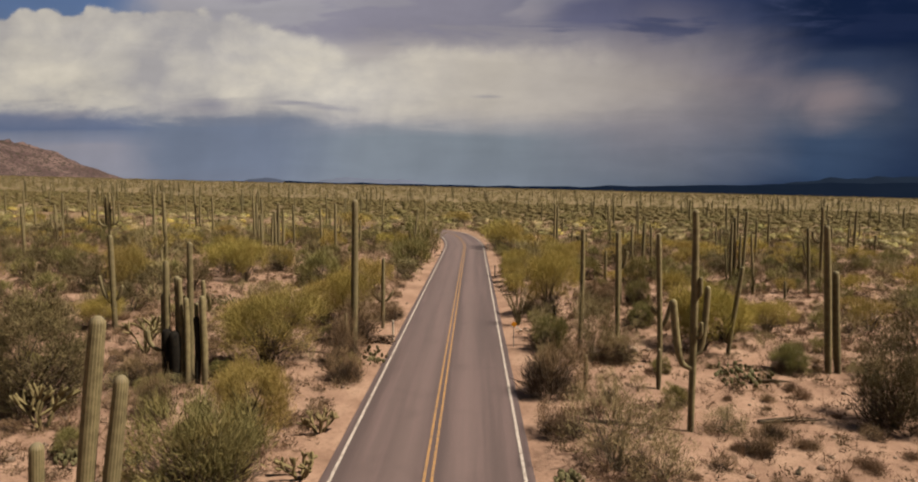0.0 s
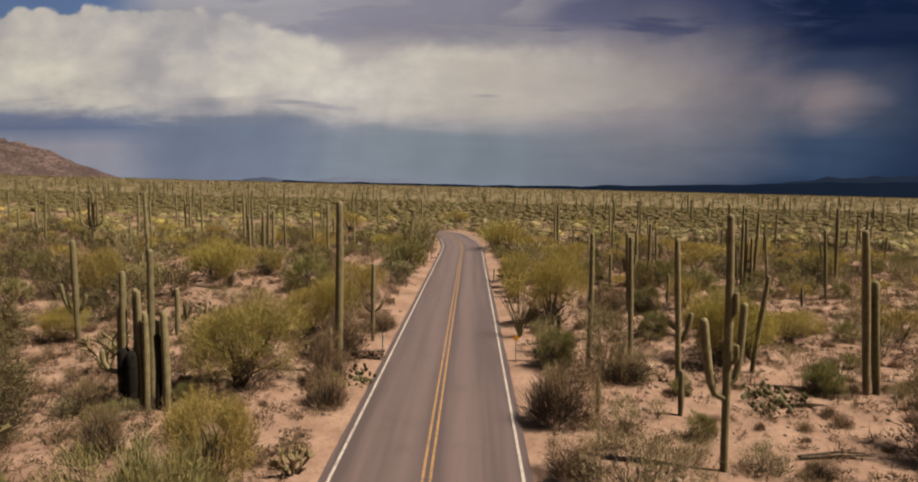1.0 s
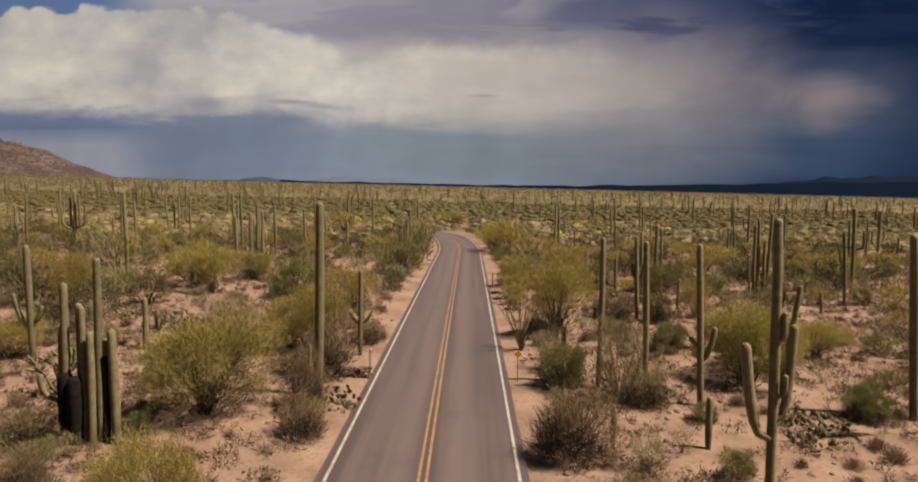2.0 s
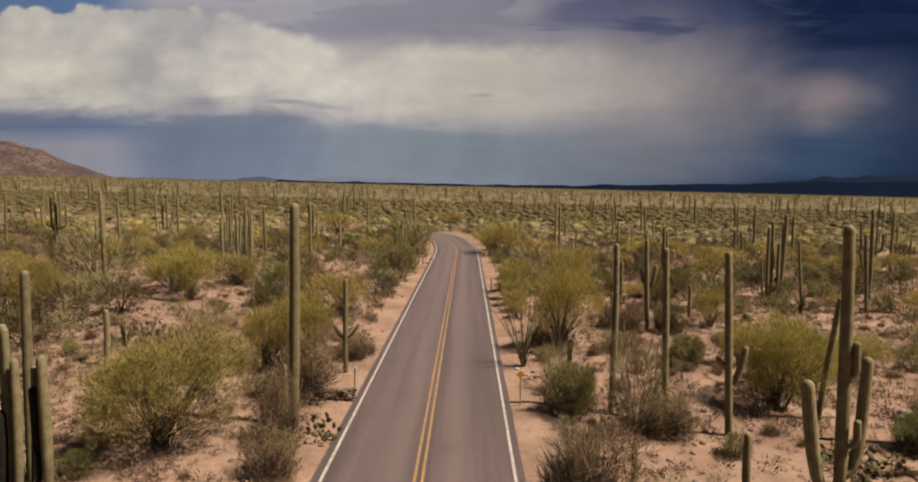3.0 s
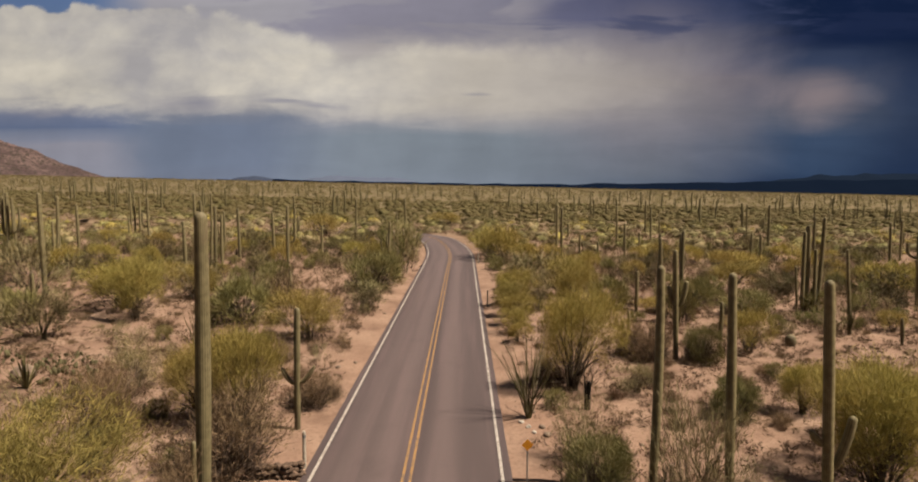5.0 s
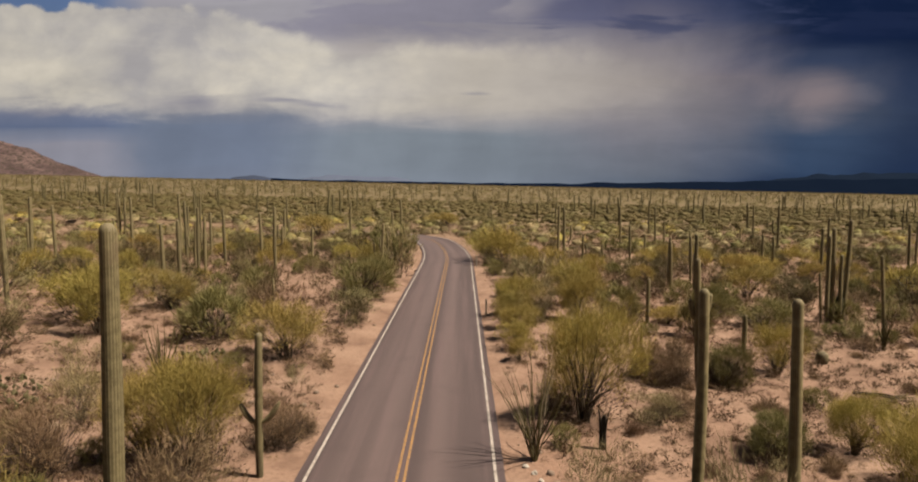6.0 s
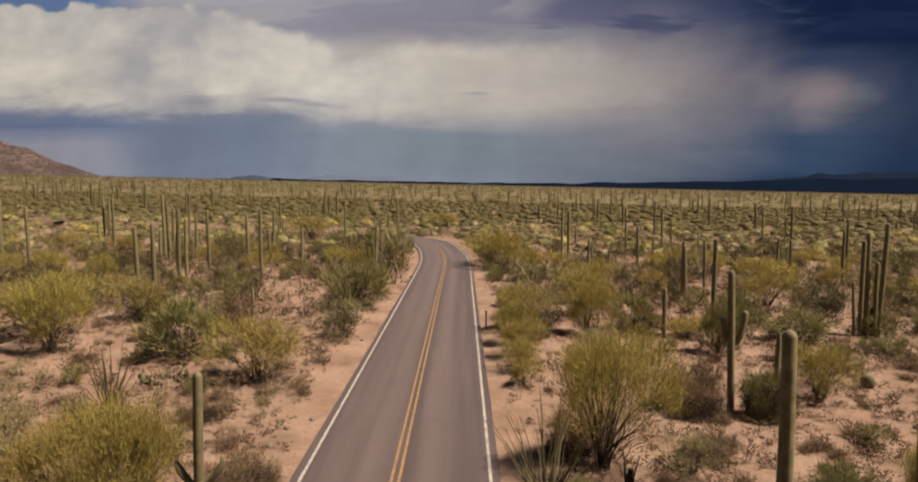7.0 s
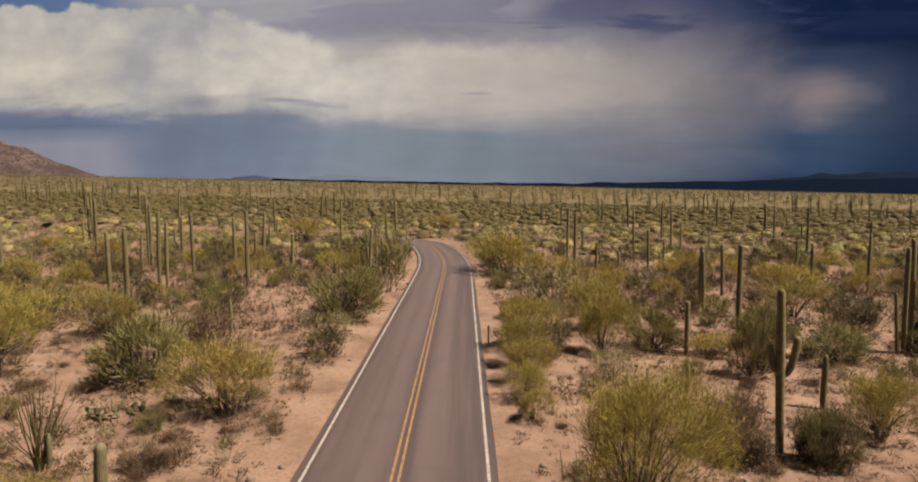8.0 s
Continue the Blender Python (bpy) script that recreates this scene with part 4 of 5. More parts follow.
def far_saguaro(x, y, h, form, spin=0.0):
    """A plainer cactus of one of five forms, scaled to its height."""
    if form not in SAGUARO_STOCK:
        rng = random.Random(form)
        arms = ((), (), [(3.0, 180, 0.75, 5.0, 0.16)], [(2.8, 185, 0.8, 4.6, 0.15), (3.3, 5, 0.75, 5.2, 0.15)],
                [(2.4, 170, 0.9, 4.4, 0.15), (2.9, 20, 0.8, 5.4, 0.15), (3.2, 265, 0.7, 5.0, 0.15), (3.6, 100, 0.6, 5.2, 0.14)])[form]
        label = SAGUARO_LABEL if not arms else "distant saguaro cactus with upturned arms above the scrub"
        ob = thing("saguaro", pose(0, 0, 0), label, "cactus", "saguaros on the plain")
        pts, rad = column(7.0, 0.185, (0.1 * (form - 1), 0), rng=rng, steps=7)
        v, f = tube(pts, rad, 14, 0.15)
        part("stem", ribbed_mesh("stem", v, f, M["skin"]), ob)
        part("tip", tip_mesh(pts[-1][0], pts[-1][1], 7.0, rad[-5] * 1.02, 10), ob, "pale woolly growing tip")
        for za, az, out, tip, ra in arms:
            v, f = tube(*arm_path(za, radians(az), out, tip, ra * 0.85, 0.185), 10, 0.15)
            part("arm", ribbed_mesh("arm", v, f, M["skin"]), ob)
        SAGUARO_STOCK[form] = [ob, False]
    k = h / 7.0
    OCCUPIED.append((x, y, 0.6))
    return place(SAGUARO_STOCK[form], pose(x, y, ground_z(x, y) - 0.05, 0, 0, spin), (0.55 + 0.45 * k, 0.55 + 0.45 * k, k))


far_saguaro(-25.5, 76.1, 5.7, 0)
far_saguaro(-31.6, 92.9, 4.2, 1)
far_saguaro(-35.4, 102.0, 8.0, 0)
far_saguaro(-26.5, 86.0, 6.9, 1)
far_saguaro(-31.9, 102.7, 5.5, 2, 20)
far_saguaro(-22.7, 94.4, 6.0, 0)
far_saguaro(-18.9, 87.1, 7.0, 2, 180)
far_saguaro(-51.7, 119.4, 6.7, 1)
far_saguaro(-62.3, 136.9, 7.0, 0)
far_saguaro(-8.3, 90.5, 5.4, 4)
far_saguaro(18.9, 70.8, 6.1, 1)
far_saguaro(26.6, 125.9, 6.6, 0)
far_saguaro(25.0, 106.1, 3.5, 1)
far_saguaro(19.8, 79.5, 4.7, 0)
far_saguaro(13.1, 98.9, 7.0, 2, 180)
far_saguaro(7.0, 99.8, 4.5, 1)
far_saguaro(36.3, 94.0, 4.5, 0)
far_saguaro(40.1, 90.9, 5.7, 1)
far_saguaro(48.5, 117.9, 7.5, 2)
far_saguaro(38.1, 100.5, 4.3, 1)
far_saguaro(20.2, 81.1, 4.9, 1)
far_saguaro(24.1, 86.4, 4.7, 0)
far_saguaro(54.3, 91.8, 7.7, 3)
far_saguaro(14.1, 110.3, 7.0, 1)
far_saguaro(-26.2, 92.4, 6.4, 0)
far_saguaro(-45.0, 131.6, 7.3, 1)
far_saguaro(-63.0, 96.2, 7.2, 3)
far_saguaro(-44.8, 91.5, 6.4, 0)
far_saguaro(-68.5, 111.9, 7.9, 4, 30)
far_saguaro(-43.5, 85.8, 7.5, 1)
far_saguaro(-52.7, 119.8, 6.8, 0)
far_saguaro(-37.2, 108.4, 6.0, 1)
far_saguaro(-22.6, 103.4, 6.1, 3)
far_saguaro(-32.9, 67.2, 8.2, 0)
far_saguaro(-25.9, 86.2, 6.0, 1)
far_saguaro(-31.9, 95.6, 7.1, 0)
far_saguaro(-18.5, 129.5, 6.8, 1)
far_saguaro(-44.0, 106.4, 7.1, 2)
far_saguaro(-33.4, 144.4, 7.4, 0)
far_saguaro(-17.0, 95.3, 4.3, 1)
far_saguaro(-48.6, 67.6, 6.3, 0)
far_saguaro(-29.2, 91.5, 5.1, 3)

# ---- shrubs and small cacti that stand apart ----
put("mesquite", -16.9, 23.5, 2.3, 4.3)
put("palo_verde", -10.3, 31.0, 2.7, 3.7)
put("creosote", -7.7, 17.4, 1.75, 3.0)
put("palo_verde", -7.4, 21.2, 1.6, 2.9)
put("palo_verde", -24.2, 62.3, 2.9, 3.4)
put("acacia", -15.6, 63.0, 1.9, 3.0)
put("bursage", -6.0, 28.9, 0.9, 1.4)
put("cholla", -17.4, 33.0, 1.1, 2.5)
put("prickly_pear", -5.1, 32.3, 0.8, 1.2)
put("cholla", -5.6, 22.6, 0.7, 1.0)
put("cholla", -5.3, 18.9, 0.7, 1.0)
put("bursage", -12.0, 23.4, 0.8, 1.7)
put("bursage", -6.5, 31.5, 0.9, 2.3)
put("creosote", -39.6, 60.7, 1.5, 2.6)
put("palo_verde", -28.0, 50.7, 1.7, 3.9)
put("palo_verde", -22.7, 37.6, 1.3, 1.9)
put("bursage", -14.9, 27.4, 1.2, 1.5)
put("acacia", -14.2, 45.0, 1.3, 2.3)
put("prickly_pear", -19.4, 48.1, 1.6, 0.9)
put("prickly_pear", -23.2, 48.4, 1.2, 0.9)
put("acacia", -33.8, 67.0, 2.9, 5.1)
put("bursage", -12.6, 40.1, 1.3, 2.4)
put("prickly_pear", -17.6, 45.6, 1.1, 1.2)
put("palo_verde", -8.2, 41.2, 1.6, 3.6)
put("bursage", -6.9, 36.4, 1.6, 2.7)
put("bursage", -5.7, 44.2, 0.9, 0.8)
put("creosote", -7.9, 73.6, 2.4, 3.5)
put("palo_verde", -9.8, 41.5, 1.7, 2.9)
put("creosote", -14.3, 58.7, 2.1, 3.0)
put("palo_verde", -8.9, 54.6, 2.1, 2.9)
put("bursage", -6.0, 42.9, 1.0, 1.2)
ocotillo(-13.1, 49.5, 1.15, 3.1, 30)
put("palo_verde", -20.5, 67.0, 1.8, 2.6)
put("acacia", -7.2, 66.2, 1.7, 1.9)
put("creosote", -6.8, 77.2, 1.8, 3.1)
put("creosote", -7.4, 96.9, 2.5, 4.5)
put("bursage", -9.7, 49.7, 0.8, 0.9)
put("palo_verde", -24.1, 130.3, 3.5, 3.7)
put("bursage", 3.4, 27.4, 1.3, 2.5)
put("palo_verde", 5.4, 45.6, 1.95, 4.4)
put("palo_verde", 3.75, 62.4, 1.4, 2.3)
put("palo_verde", 4.4, 102.7, 3.0, 3.5)
put("bursage", 3.2, 22.5, 0.9, 1.2)
put("acacia", 4.6, 19.9, 1.4, 2.9)
put("acacia", 5.7, 18.8, 1.0, 1.8)
put("prickly_pear", 12.7, 29.9, 1.2, 0.9)
put("acacia", 7.8, 33.0, 1.0, 1.9)
put("acacia", 9.4, 23.5, 0.8, 1.1)
put("bursage", 9.9, 21.5, 0.6, 0.8)
put("bursage", 11.1, 23.2, 0.5, 0.7)
put("mesquite", 16.7, 24.9, 1.7, 3.5)
put("creosote", 15.8, 31.7, 0.9, 1.5)
put("acacia", 16.3, 32.3, 0.6, 1.6)
put("prickly_pear", 13.3, 31.0, 1.4, 0.9)
put("acacia", 5.8, 26.5, 0.7, 1.4)
put("palo_verde", 12.9, 35.9, 2.0, 3.6)
put("palo_verde", 19.4, 41.9, 1.5, 2.1)
put("acacia", 4.2, 37.7, 1.0, 2.2)
put("acacia", 6.3, 33.1, 1.2, 4.0)
put("bursage", 7.4, 33.2, 1.0, 1.6)
put("palo_verde", 15.5, 38.8, 2.2, 2.8)
put("ocotillo", 7.6, 35.4, 1.0, 2.5)
put("creosote", 4.3, 35.1, 1.2, 2.1)
put("palo_verde", 26.2, 78.0, 2.3, 2.6)
put("creosote", 21.8, 65.0, 2.1, 1.9)
put("mesquite", 55.5, 104.0, 2.4, 2.5)
put("palo_verde", 39.6, 76.4, 2.5, 3.1)
put("palo_verde", 16.7, 53.1, 1.3, 2.5)
put("palo_verde", 3.55, 56.6, 1.0, 1.5)
put("creosote", 12.0, 66.3, 1.8, 2.3)
put("palo_verde", 15.2, 65.8, 1.6, 1.3)
put("bursage", 10.0, 51.6, 1.3, 1.8)
put("acacia", 8.2, 45.2, 1.0, 1.4)
put("creosote", 11.2, 42.2, 1.1, 1.5)
put("palo_verde", 32.6, 90.7, 3.1, 2.5)
put("acacia", 8.0, 79.5, 2.6, 3.2)
put("bursage", 4.5, 46.6, 0.9, 1.2)
ocotillo(3.0, 41.8, 1.6, 3.6, 34, True)
put("ocotillo", 25.6, 58.4, 0.9, 2.9)
put("palo_verde", 3.85, 59.4, 1.3, 2.0)
put("palo_verde", 4.3, 66.3, 1.8, 2.8)
put("palo_verde", 5.3, 98.6, 3.2, 4.2)
put("palo_verde", 9.7, 71.1, 2.3, 3.3)
put("creosote", 12.9, 50.3, 1.0, 2.2)
put("bursage", 10.3, 50.4, 1.1, 1.5)
put("mesquite", 28.5, 74.0, 1.8, 2.3)
put("creosote", 19.1, 68.0, 1.4, 2.5)
put("palo_verde", -3.1, 162.5, 3.7, 2.7)
put("prickly_pear", -13.2, 54.4, 1.1, 0.6)
put("palo_verde", 3.6, 54.2, 0.8, 1.2)
put("yucca", -18.8, 44.5, 1.2, 1.8)
put("palo_verde", 8.7, 65.0, 1.6, 3.2)
put("cholla", -15.2, 21.6, 0.8, 1.9)
put("prickly_pear", -12.4, 18.9, 0.6, 0.6)
put("prickly_pear", -10.6, 18.9, 0.6, 0.6)
put("prickly_pear", 2.9, 18.7, 0.5, 0.45)
put("acacia", 6.3, 65.4, 1.0, 3.0)
put("creosote", 15.5, 61.5, 1.1, 2.8)
put("bursage", 12.1, 54.6, 0.8, 1.5)
put("acacia", 8.1, 59.9, 1.1, 1.5)
put("bursage", 8.9, 46.3, 0.9, 0.8)
put("palo_verde", 14.2, 42.6, 1.1, 2.1)
put("acacia", -20.8, 67.1, 1.9, 2.7)
put("bursage", -13.5, 64.3, 1.5, 2.5)
put("acacia", -5.8, 85.7, 1.7, 5.2)
put("palo_verde", -21.2, 58.6, 1.8, 3.7)


# ---- roadside things ----
def delineator(x, y, h):
    """A slim pale marker post with a darker reflector band."""
    z = ground_z(x, y)
    ob = thing("marker_post", pose(x, y, z), "slim pale roadside marker post in the sandy shoulder", "post", "roadside marker posts")
    v, f = tube([(0, 0, -0.2), (0, 0, h - 0.03), (0, 0, h)], [0.06, 0.058, 0.04], 8)
    part("shaft", mesh_of("shaft", v, f, M["post"]), ob)
    v, f = tube([(0, 0, h - 0.22), (0, 0, h - 0.12)], [0.063, 0.063], 8)
    part("band", mesh_of("band", v, f, M["metal"]), ob)


delineator(-4.75, 37.3, 1.25)
delineator(2.3, 66.5, 1.25)
delineator(2.25, 95.9, 1.3)


def road_marker(x, y):
    """An orange plate on a thin steel post, its face towards the traffic."""
    z = ground_z(x, y)
    ob = thing("road_marker", pose(x, y, z, 0, 0, 6), "small orange warning plate on a thin steel post", "sign")
    v, f = tube([(0, 0.02, -0.2), (0, 0.02, 1.5)], [0.024, 0.024], 6)
    part("post", mesh_of("post", v, f, M["metal"]), ob)
    bm = bmesh.new()
    bmesh.ops.create_cube(bm, size=1.0, matrix=Matrix.Translation((0, -0.015, 1.32)) @ Matrix.Rotation(radians(45), 4, "Y") @ Matrix.Diagonal((0.26, 0.012, 0.26, 1)))
    bmesh.ops.bevel(bm, geom=bm.edges[:], offset=0.004, segments=1, affect="EDGES")
    me = bpy.data.meshes.new("plate")
    bm.to_mesh(me)
    bm.free()
    me.materials.append(M["orange"])
    part("plate", me, ob, "orange diamond plate")


road_marker(2.36, 36.0)

ROCKS = []


def rock_mesh(i, mat):
    """A lumpy stone about a metre across."""
    key = (i, mat.name)
    for k, me in ROCKS:
        if k == key:
            return me
    bm = bmesh.new()
    bmesh.ops.create_icosphere(bm, subdivisions=2, radius=0.5)
    for v in bm.verts:
        v.co *= 1 + 0.55 * noise.noise(v.co * 2.2 + Vector((i * 7.1, 0, 0)))
        v.co.z *= 0.72
    me = bpy.data.meshes.new("stone")
    bm.to_mesh(me)
    bm.free()
    me.materials.append(mat)
    ROCKS.append((key, me))
    return me


def boulder(x, y, size, i, mat="rock", label="weathered tan boulder on sandy ground"):
    ob = new("boulder", rock_mesh(i, M[mat]))
    ob.matrix_basis = pose(x, y, ground_z(x, y) + 0.16 * size, 0, 0, i * 67) @ Matrix.Diagonal((size, size * 0.8, size * 0.8, 1))
    tagged(ob, label, "rock", "loose boulders")


boulder(2.67, 41.3, 0.22, 0, "pale_rock", "white stone beside a roadside bush")
boulder(2.90, 40.8, 0.24, 1, "pale_rock", "white stone beside a roadside bush")
boulder(3.05, 40.2, 0.2, 2, "pale_rock", "white stone beside a roadside bush")

boulder(6.65, 34.6, 0.95, 3)
boulder(9.0, 35.4, 0.8, 4)
boulder(17.8, 35.3, 0.9, 6)
boulder(-19.9, 45.9, 1.3, 2, "rock", "broad pale boulder half sunk in sand")
boulder(-14.6, 44.0, 0.7, 1)


def culvert_wall(x, y):
    """A low dry-stone headwall at the mouth of a road culvert."""
    z = ground_z(x, y)
    ob = thing("culvert_headwall", pose(x, y, z, 0, 0, 12), "low dark stone culvert headwall beside the road shoulder", "wall")
    rng = random.Random(8)
    for row in range(4):
        for k in range(7):
            w = 0.24
            part("stone", rock_mesh(k % 4 + 3, M["dark_rock"]), ob, at=pose(-0.75 + k * 0.24 + 0.12 * (row % 2), rng.uniform(-0.06, 0.06), -0.08 + row * 0.16, rng.uniform(-12, 12), rng.uniform(-12, 12), rng.uniform(0, 360)) @ Matrix.Diagonal((w * 1.25, w * 1.15, w * 1.05, 1)))


culvert_wall(-5.45, 36.4)


def dead_stump(x, y, h):
    ob = thing("dead_cactus", pose(x, y, ground_z(x, y)), "dark dead saguaro stump with split ribs", "cactus")
    rng = random.Random(4)
    v, f = tube([(0, 0, -0.1), (0.02, 0, h * 0.5), (0.05, 0, h * 0.72)], [0.13, 0.11, 0.08], 10, 0.2)
    part("stem", mesh_of("stem", v, f, M["dead_bark"]), ob)
    for i in range(9):
        a = i * 0.7
        k = h * rng.uniform(0.5, 1.1)
        w = rng.uniform(0.12, 0.34)
        v, f = tube([(0.1 * math.cos(a), 0.1 * math.sin(a), -0.05), (0.1 * math.cos(a), 0.1 * math.sin(a), k * 0.5), (w * math.cos(a), w * math.sin(a), k)], [0.035, 0.03, 0.008], 5)
        part("rib", mesh_of("rib", v, f, M["dead_bark"]), ob)


dead_stump(5.5, 42.8, 1.65)


def fallen_branch(x, y, length, turn, seed):
    rng = random.Random(seed)
    ob = thing("fallen_branch", pose(x, y, ground_z(x, y) + 0.03, 0, 0, turn), "dry fallen cactus ribs lying on the sand", "branch", "fallen branches")
    for i in range(3):
        o = rng.uniform(-0.15, 0.15)
        b = rng.uniform(-0.3, 0.3)
        v, f = tube([(-length / 2, o, 0.02), (0, o + b * 0.3, 0.05 + 0.04 * i), (length / 2 * rng.uniform(0.7, 1), o + b, 0.03)], [0.05, 0.045, 0.015], 6)
        part("rib", mesh_of("rib", v, f, M["trunk"]), ob)


fallen_branch(12.8, 25.0, 2.9, 3, 1)
fallen_branch(-15.4, 30.2, 2.4, -14, 2)
fallen_branch(14.3, 30.2, 2.2, 2, 3)
fallen_branch(12.4, 66.0, 3.0, -8, 4)
fallen_branch(20.0, 49.1, 2.6, 24, 5)
fallen_branch(19.6, 49.4, 2.2, -30, 6)
fallen_branch(10.4, 20.1, 0.7, 60, 7)


def barrel_cactus(x, y, r):
    """A squat ribbed barrel with a flat woolly crown."""
    ob = thing("barrel_cactus", pose(x, y, ground_z(x, y)), "squat round ribbed barrel cactus on bare sand", "cactus")
    v, f = tube([(0, 0, r * k) for k in (-0.3, 0.2, 0.8, 1.4, 1.8, 2.0, 2.06)], [r * k for k in (0.72, 0.92, 1.0, 0.96, 0.74, 0.42, 0.12)], 32, 0.16)
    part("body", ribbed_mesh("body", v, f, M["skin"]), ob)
    part("tip", tip_mesh(0, 0, 2.06 * r, 0.36 * r, 12), ob, "pale woolly growing tip")


barrel_cactus(20.2, 55.3, 0.33)

# ---- the rest of the scrub, scattered ----
SCATTER = random.Random(21)


def free(x, y, r):
    if road_gap(x, y) < 4.15 + r * 0.6:
        return False
    return all((x - a) ** 2 + (y - b) ** 2 > (0.75 * (r + c)) ** 2 for a, b, c in OCCUPIED)


def in_sight(x, y, margin=6.0):
    return -margin - 0.76 * (y + 4) < x < margin + 0.78 * (y + 4)


def thick(x, y):
    """How close the scrub stands here, 0 to 1."""
    return min(1.0, max(0.0, 0.62 + 0.9 * noise.noise((x * 0.045, y * 0.045, 8.0))))


MIX = ("palo_verde", "acacia", "creosote", "mesquite", "bursage", "creosote", "mesquite", "acacia")


def scatter_shrubs(tries, y0, y1, level):
    for _ in range(tries):
        y = y0 + (y1 - y0) * math.sqrt(SCATTER.random())
        x = SCATTER.uniform(-0.80, 0.82) * (y + 8)
        kind = SCATTER.choice(MIX)
        near_side = y < 62 and abs(x) < 22
        if near_side:
            kind = SCATTER.choice(("bursage", "bursage", "acacia", "creosote"))
        R, H = SHRUBS[kind][:2]
        k = SCATTER.uniform(0.45, 1.05) * (0.45 if near_side else 0.85)
        half = R * k
        if SCATTER.random() > thick(x, y) or not free(x, y, half):
            continue
        plant_shrub(kind, x, y, half, H * k * SCATTER.uniform(0.75, 1.05), level)


scatter_shrubs(160, 14, 32, 1)
scatter_shrubs(900, 30, 64, 2)
scatter_shrubs(1300, 60, 100, 2)
scatter_shrubs(420, 98, 118, 3)
for _ in range(48):
    y = SCATTER.uniform(70, 150)
    x = SCATTER.uniform(-0.8, 0.82) * y
    if free(x, y, 0.7):
        far_saguaro(x, y, SCATTER.uniform(2.5, 7.5), SCATTER.choice((0, 0, 1, 1, 1, 2, 3, 4)), SCATTER.uniform(0, 360))

# ---- dry tufts, litter and stones ----
TUFTS = []
for i in range(4):
    rng = np.random.default_rng(50 + i)
    v, f = blades(rng, [(rng.uniform(-0.12, 0.12), rng.uniform(-0.12, 0.12), 0.06) for _ in range(12)], 40, 0.06, 0.20, 0.010, 0.9, 0.45, 0.8, (0, 0, -0.1))
    TUFTS.append(tri_mesh("dry_tuft", v, f, M["grass"] if i % 2 else M["bursage"]))
count = 0
while count < 260:
    y = 15 + 50 * SCATTER.random() ** 0.9
    x = SCATTER.uniform(-0.78, 0.80) * (y + 3)
    if abs(x) > 34 or not free(x, y, 0.1) or road_gap(x, y) < 4.6 + 1.5 * SCATTER.random():
        continue
    s = SCATTER.uniform(0.6, 1.9)
    ob = new("dry_tuft", TUFTS[count % 4])
    ob.matrix_basis = pose(x, y, ground_z(x, y) - 0.02, 0, 0, SCATTER.uniform(0, 360)) @ Matrix.Diagonal((s, s, s * SCATTER.uniform(0.7, 1.1), 1))
    tagged(ob, "small dry brown tuft of grass on sand", "grass tuft", "dry tufts")
    count += 1


def scattered_mesh(name, templates, spots, mat, label, category):
    """One object of very many small copies. spots: rows of x, y, z, turn, width, height."""
    vs, fs, base = [], [], 0
    for (tv, tf), rows in zip(templates, spots):
        rows = np.array(rows).reshape(-1, 6)
        c, s = np.cos(rows[:, 3])[:, None], np.sin(rows[:, 3])[:, None]
        x = (c * tv[:, 0] - s * tv[:, 1]) * rows[:, 4:5] + rows[:, 0:1]
        y = (s * tv[:, 0] + c * tv[:, 1]) * rows[:, 4:5] + rows[:, 1:2]
        z = tv[:, 2][None, :] * rows[:, 5:6] + rows[:, 2:3]
        vs.append(np.stack((x, y, z), 2).reshape(-1, 3))
        k = np.arange(len(rows))[:, None, None] * len(tv)
        fs.append((tf[None] + k + base).reshape(-1, 3))
        base += len(rows) * len(tv)
    ob = new(name, tri_mesh(name, np.concatenate(vs), np.concatenate(fs), mat, True))
    return tagged(ob, label, category, kind="stuff")


def small_tuft(seed, n, ln, wd):
    rng = np.random.default_rng(seed)
    return blades(rng, [(0, 0, 0.04)], n, 0.08, ln, wd, 0.9, 0.5, 0.8, (0, 0, -0.1))


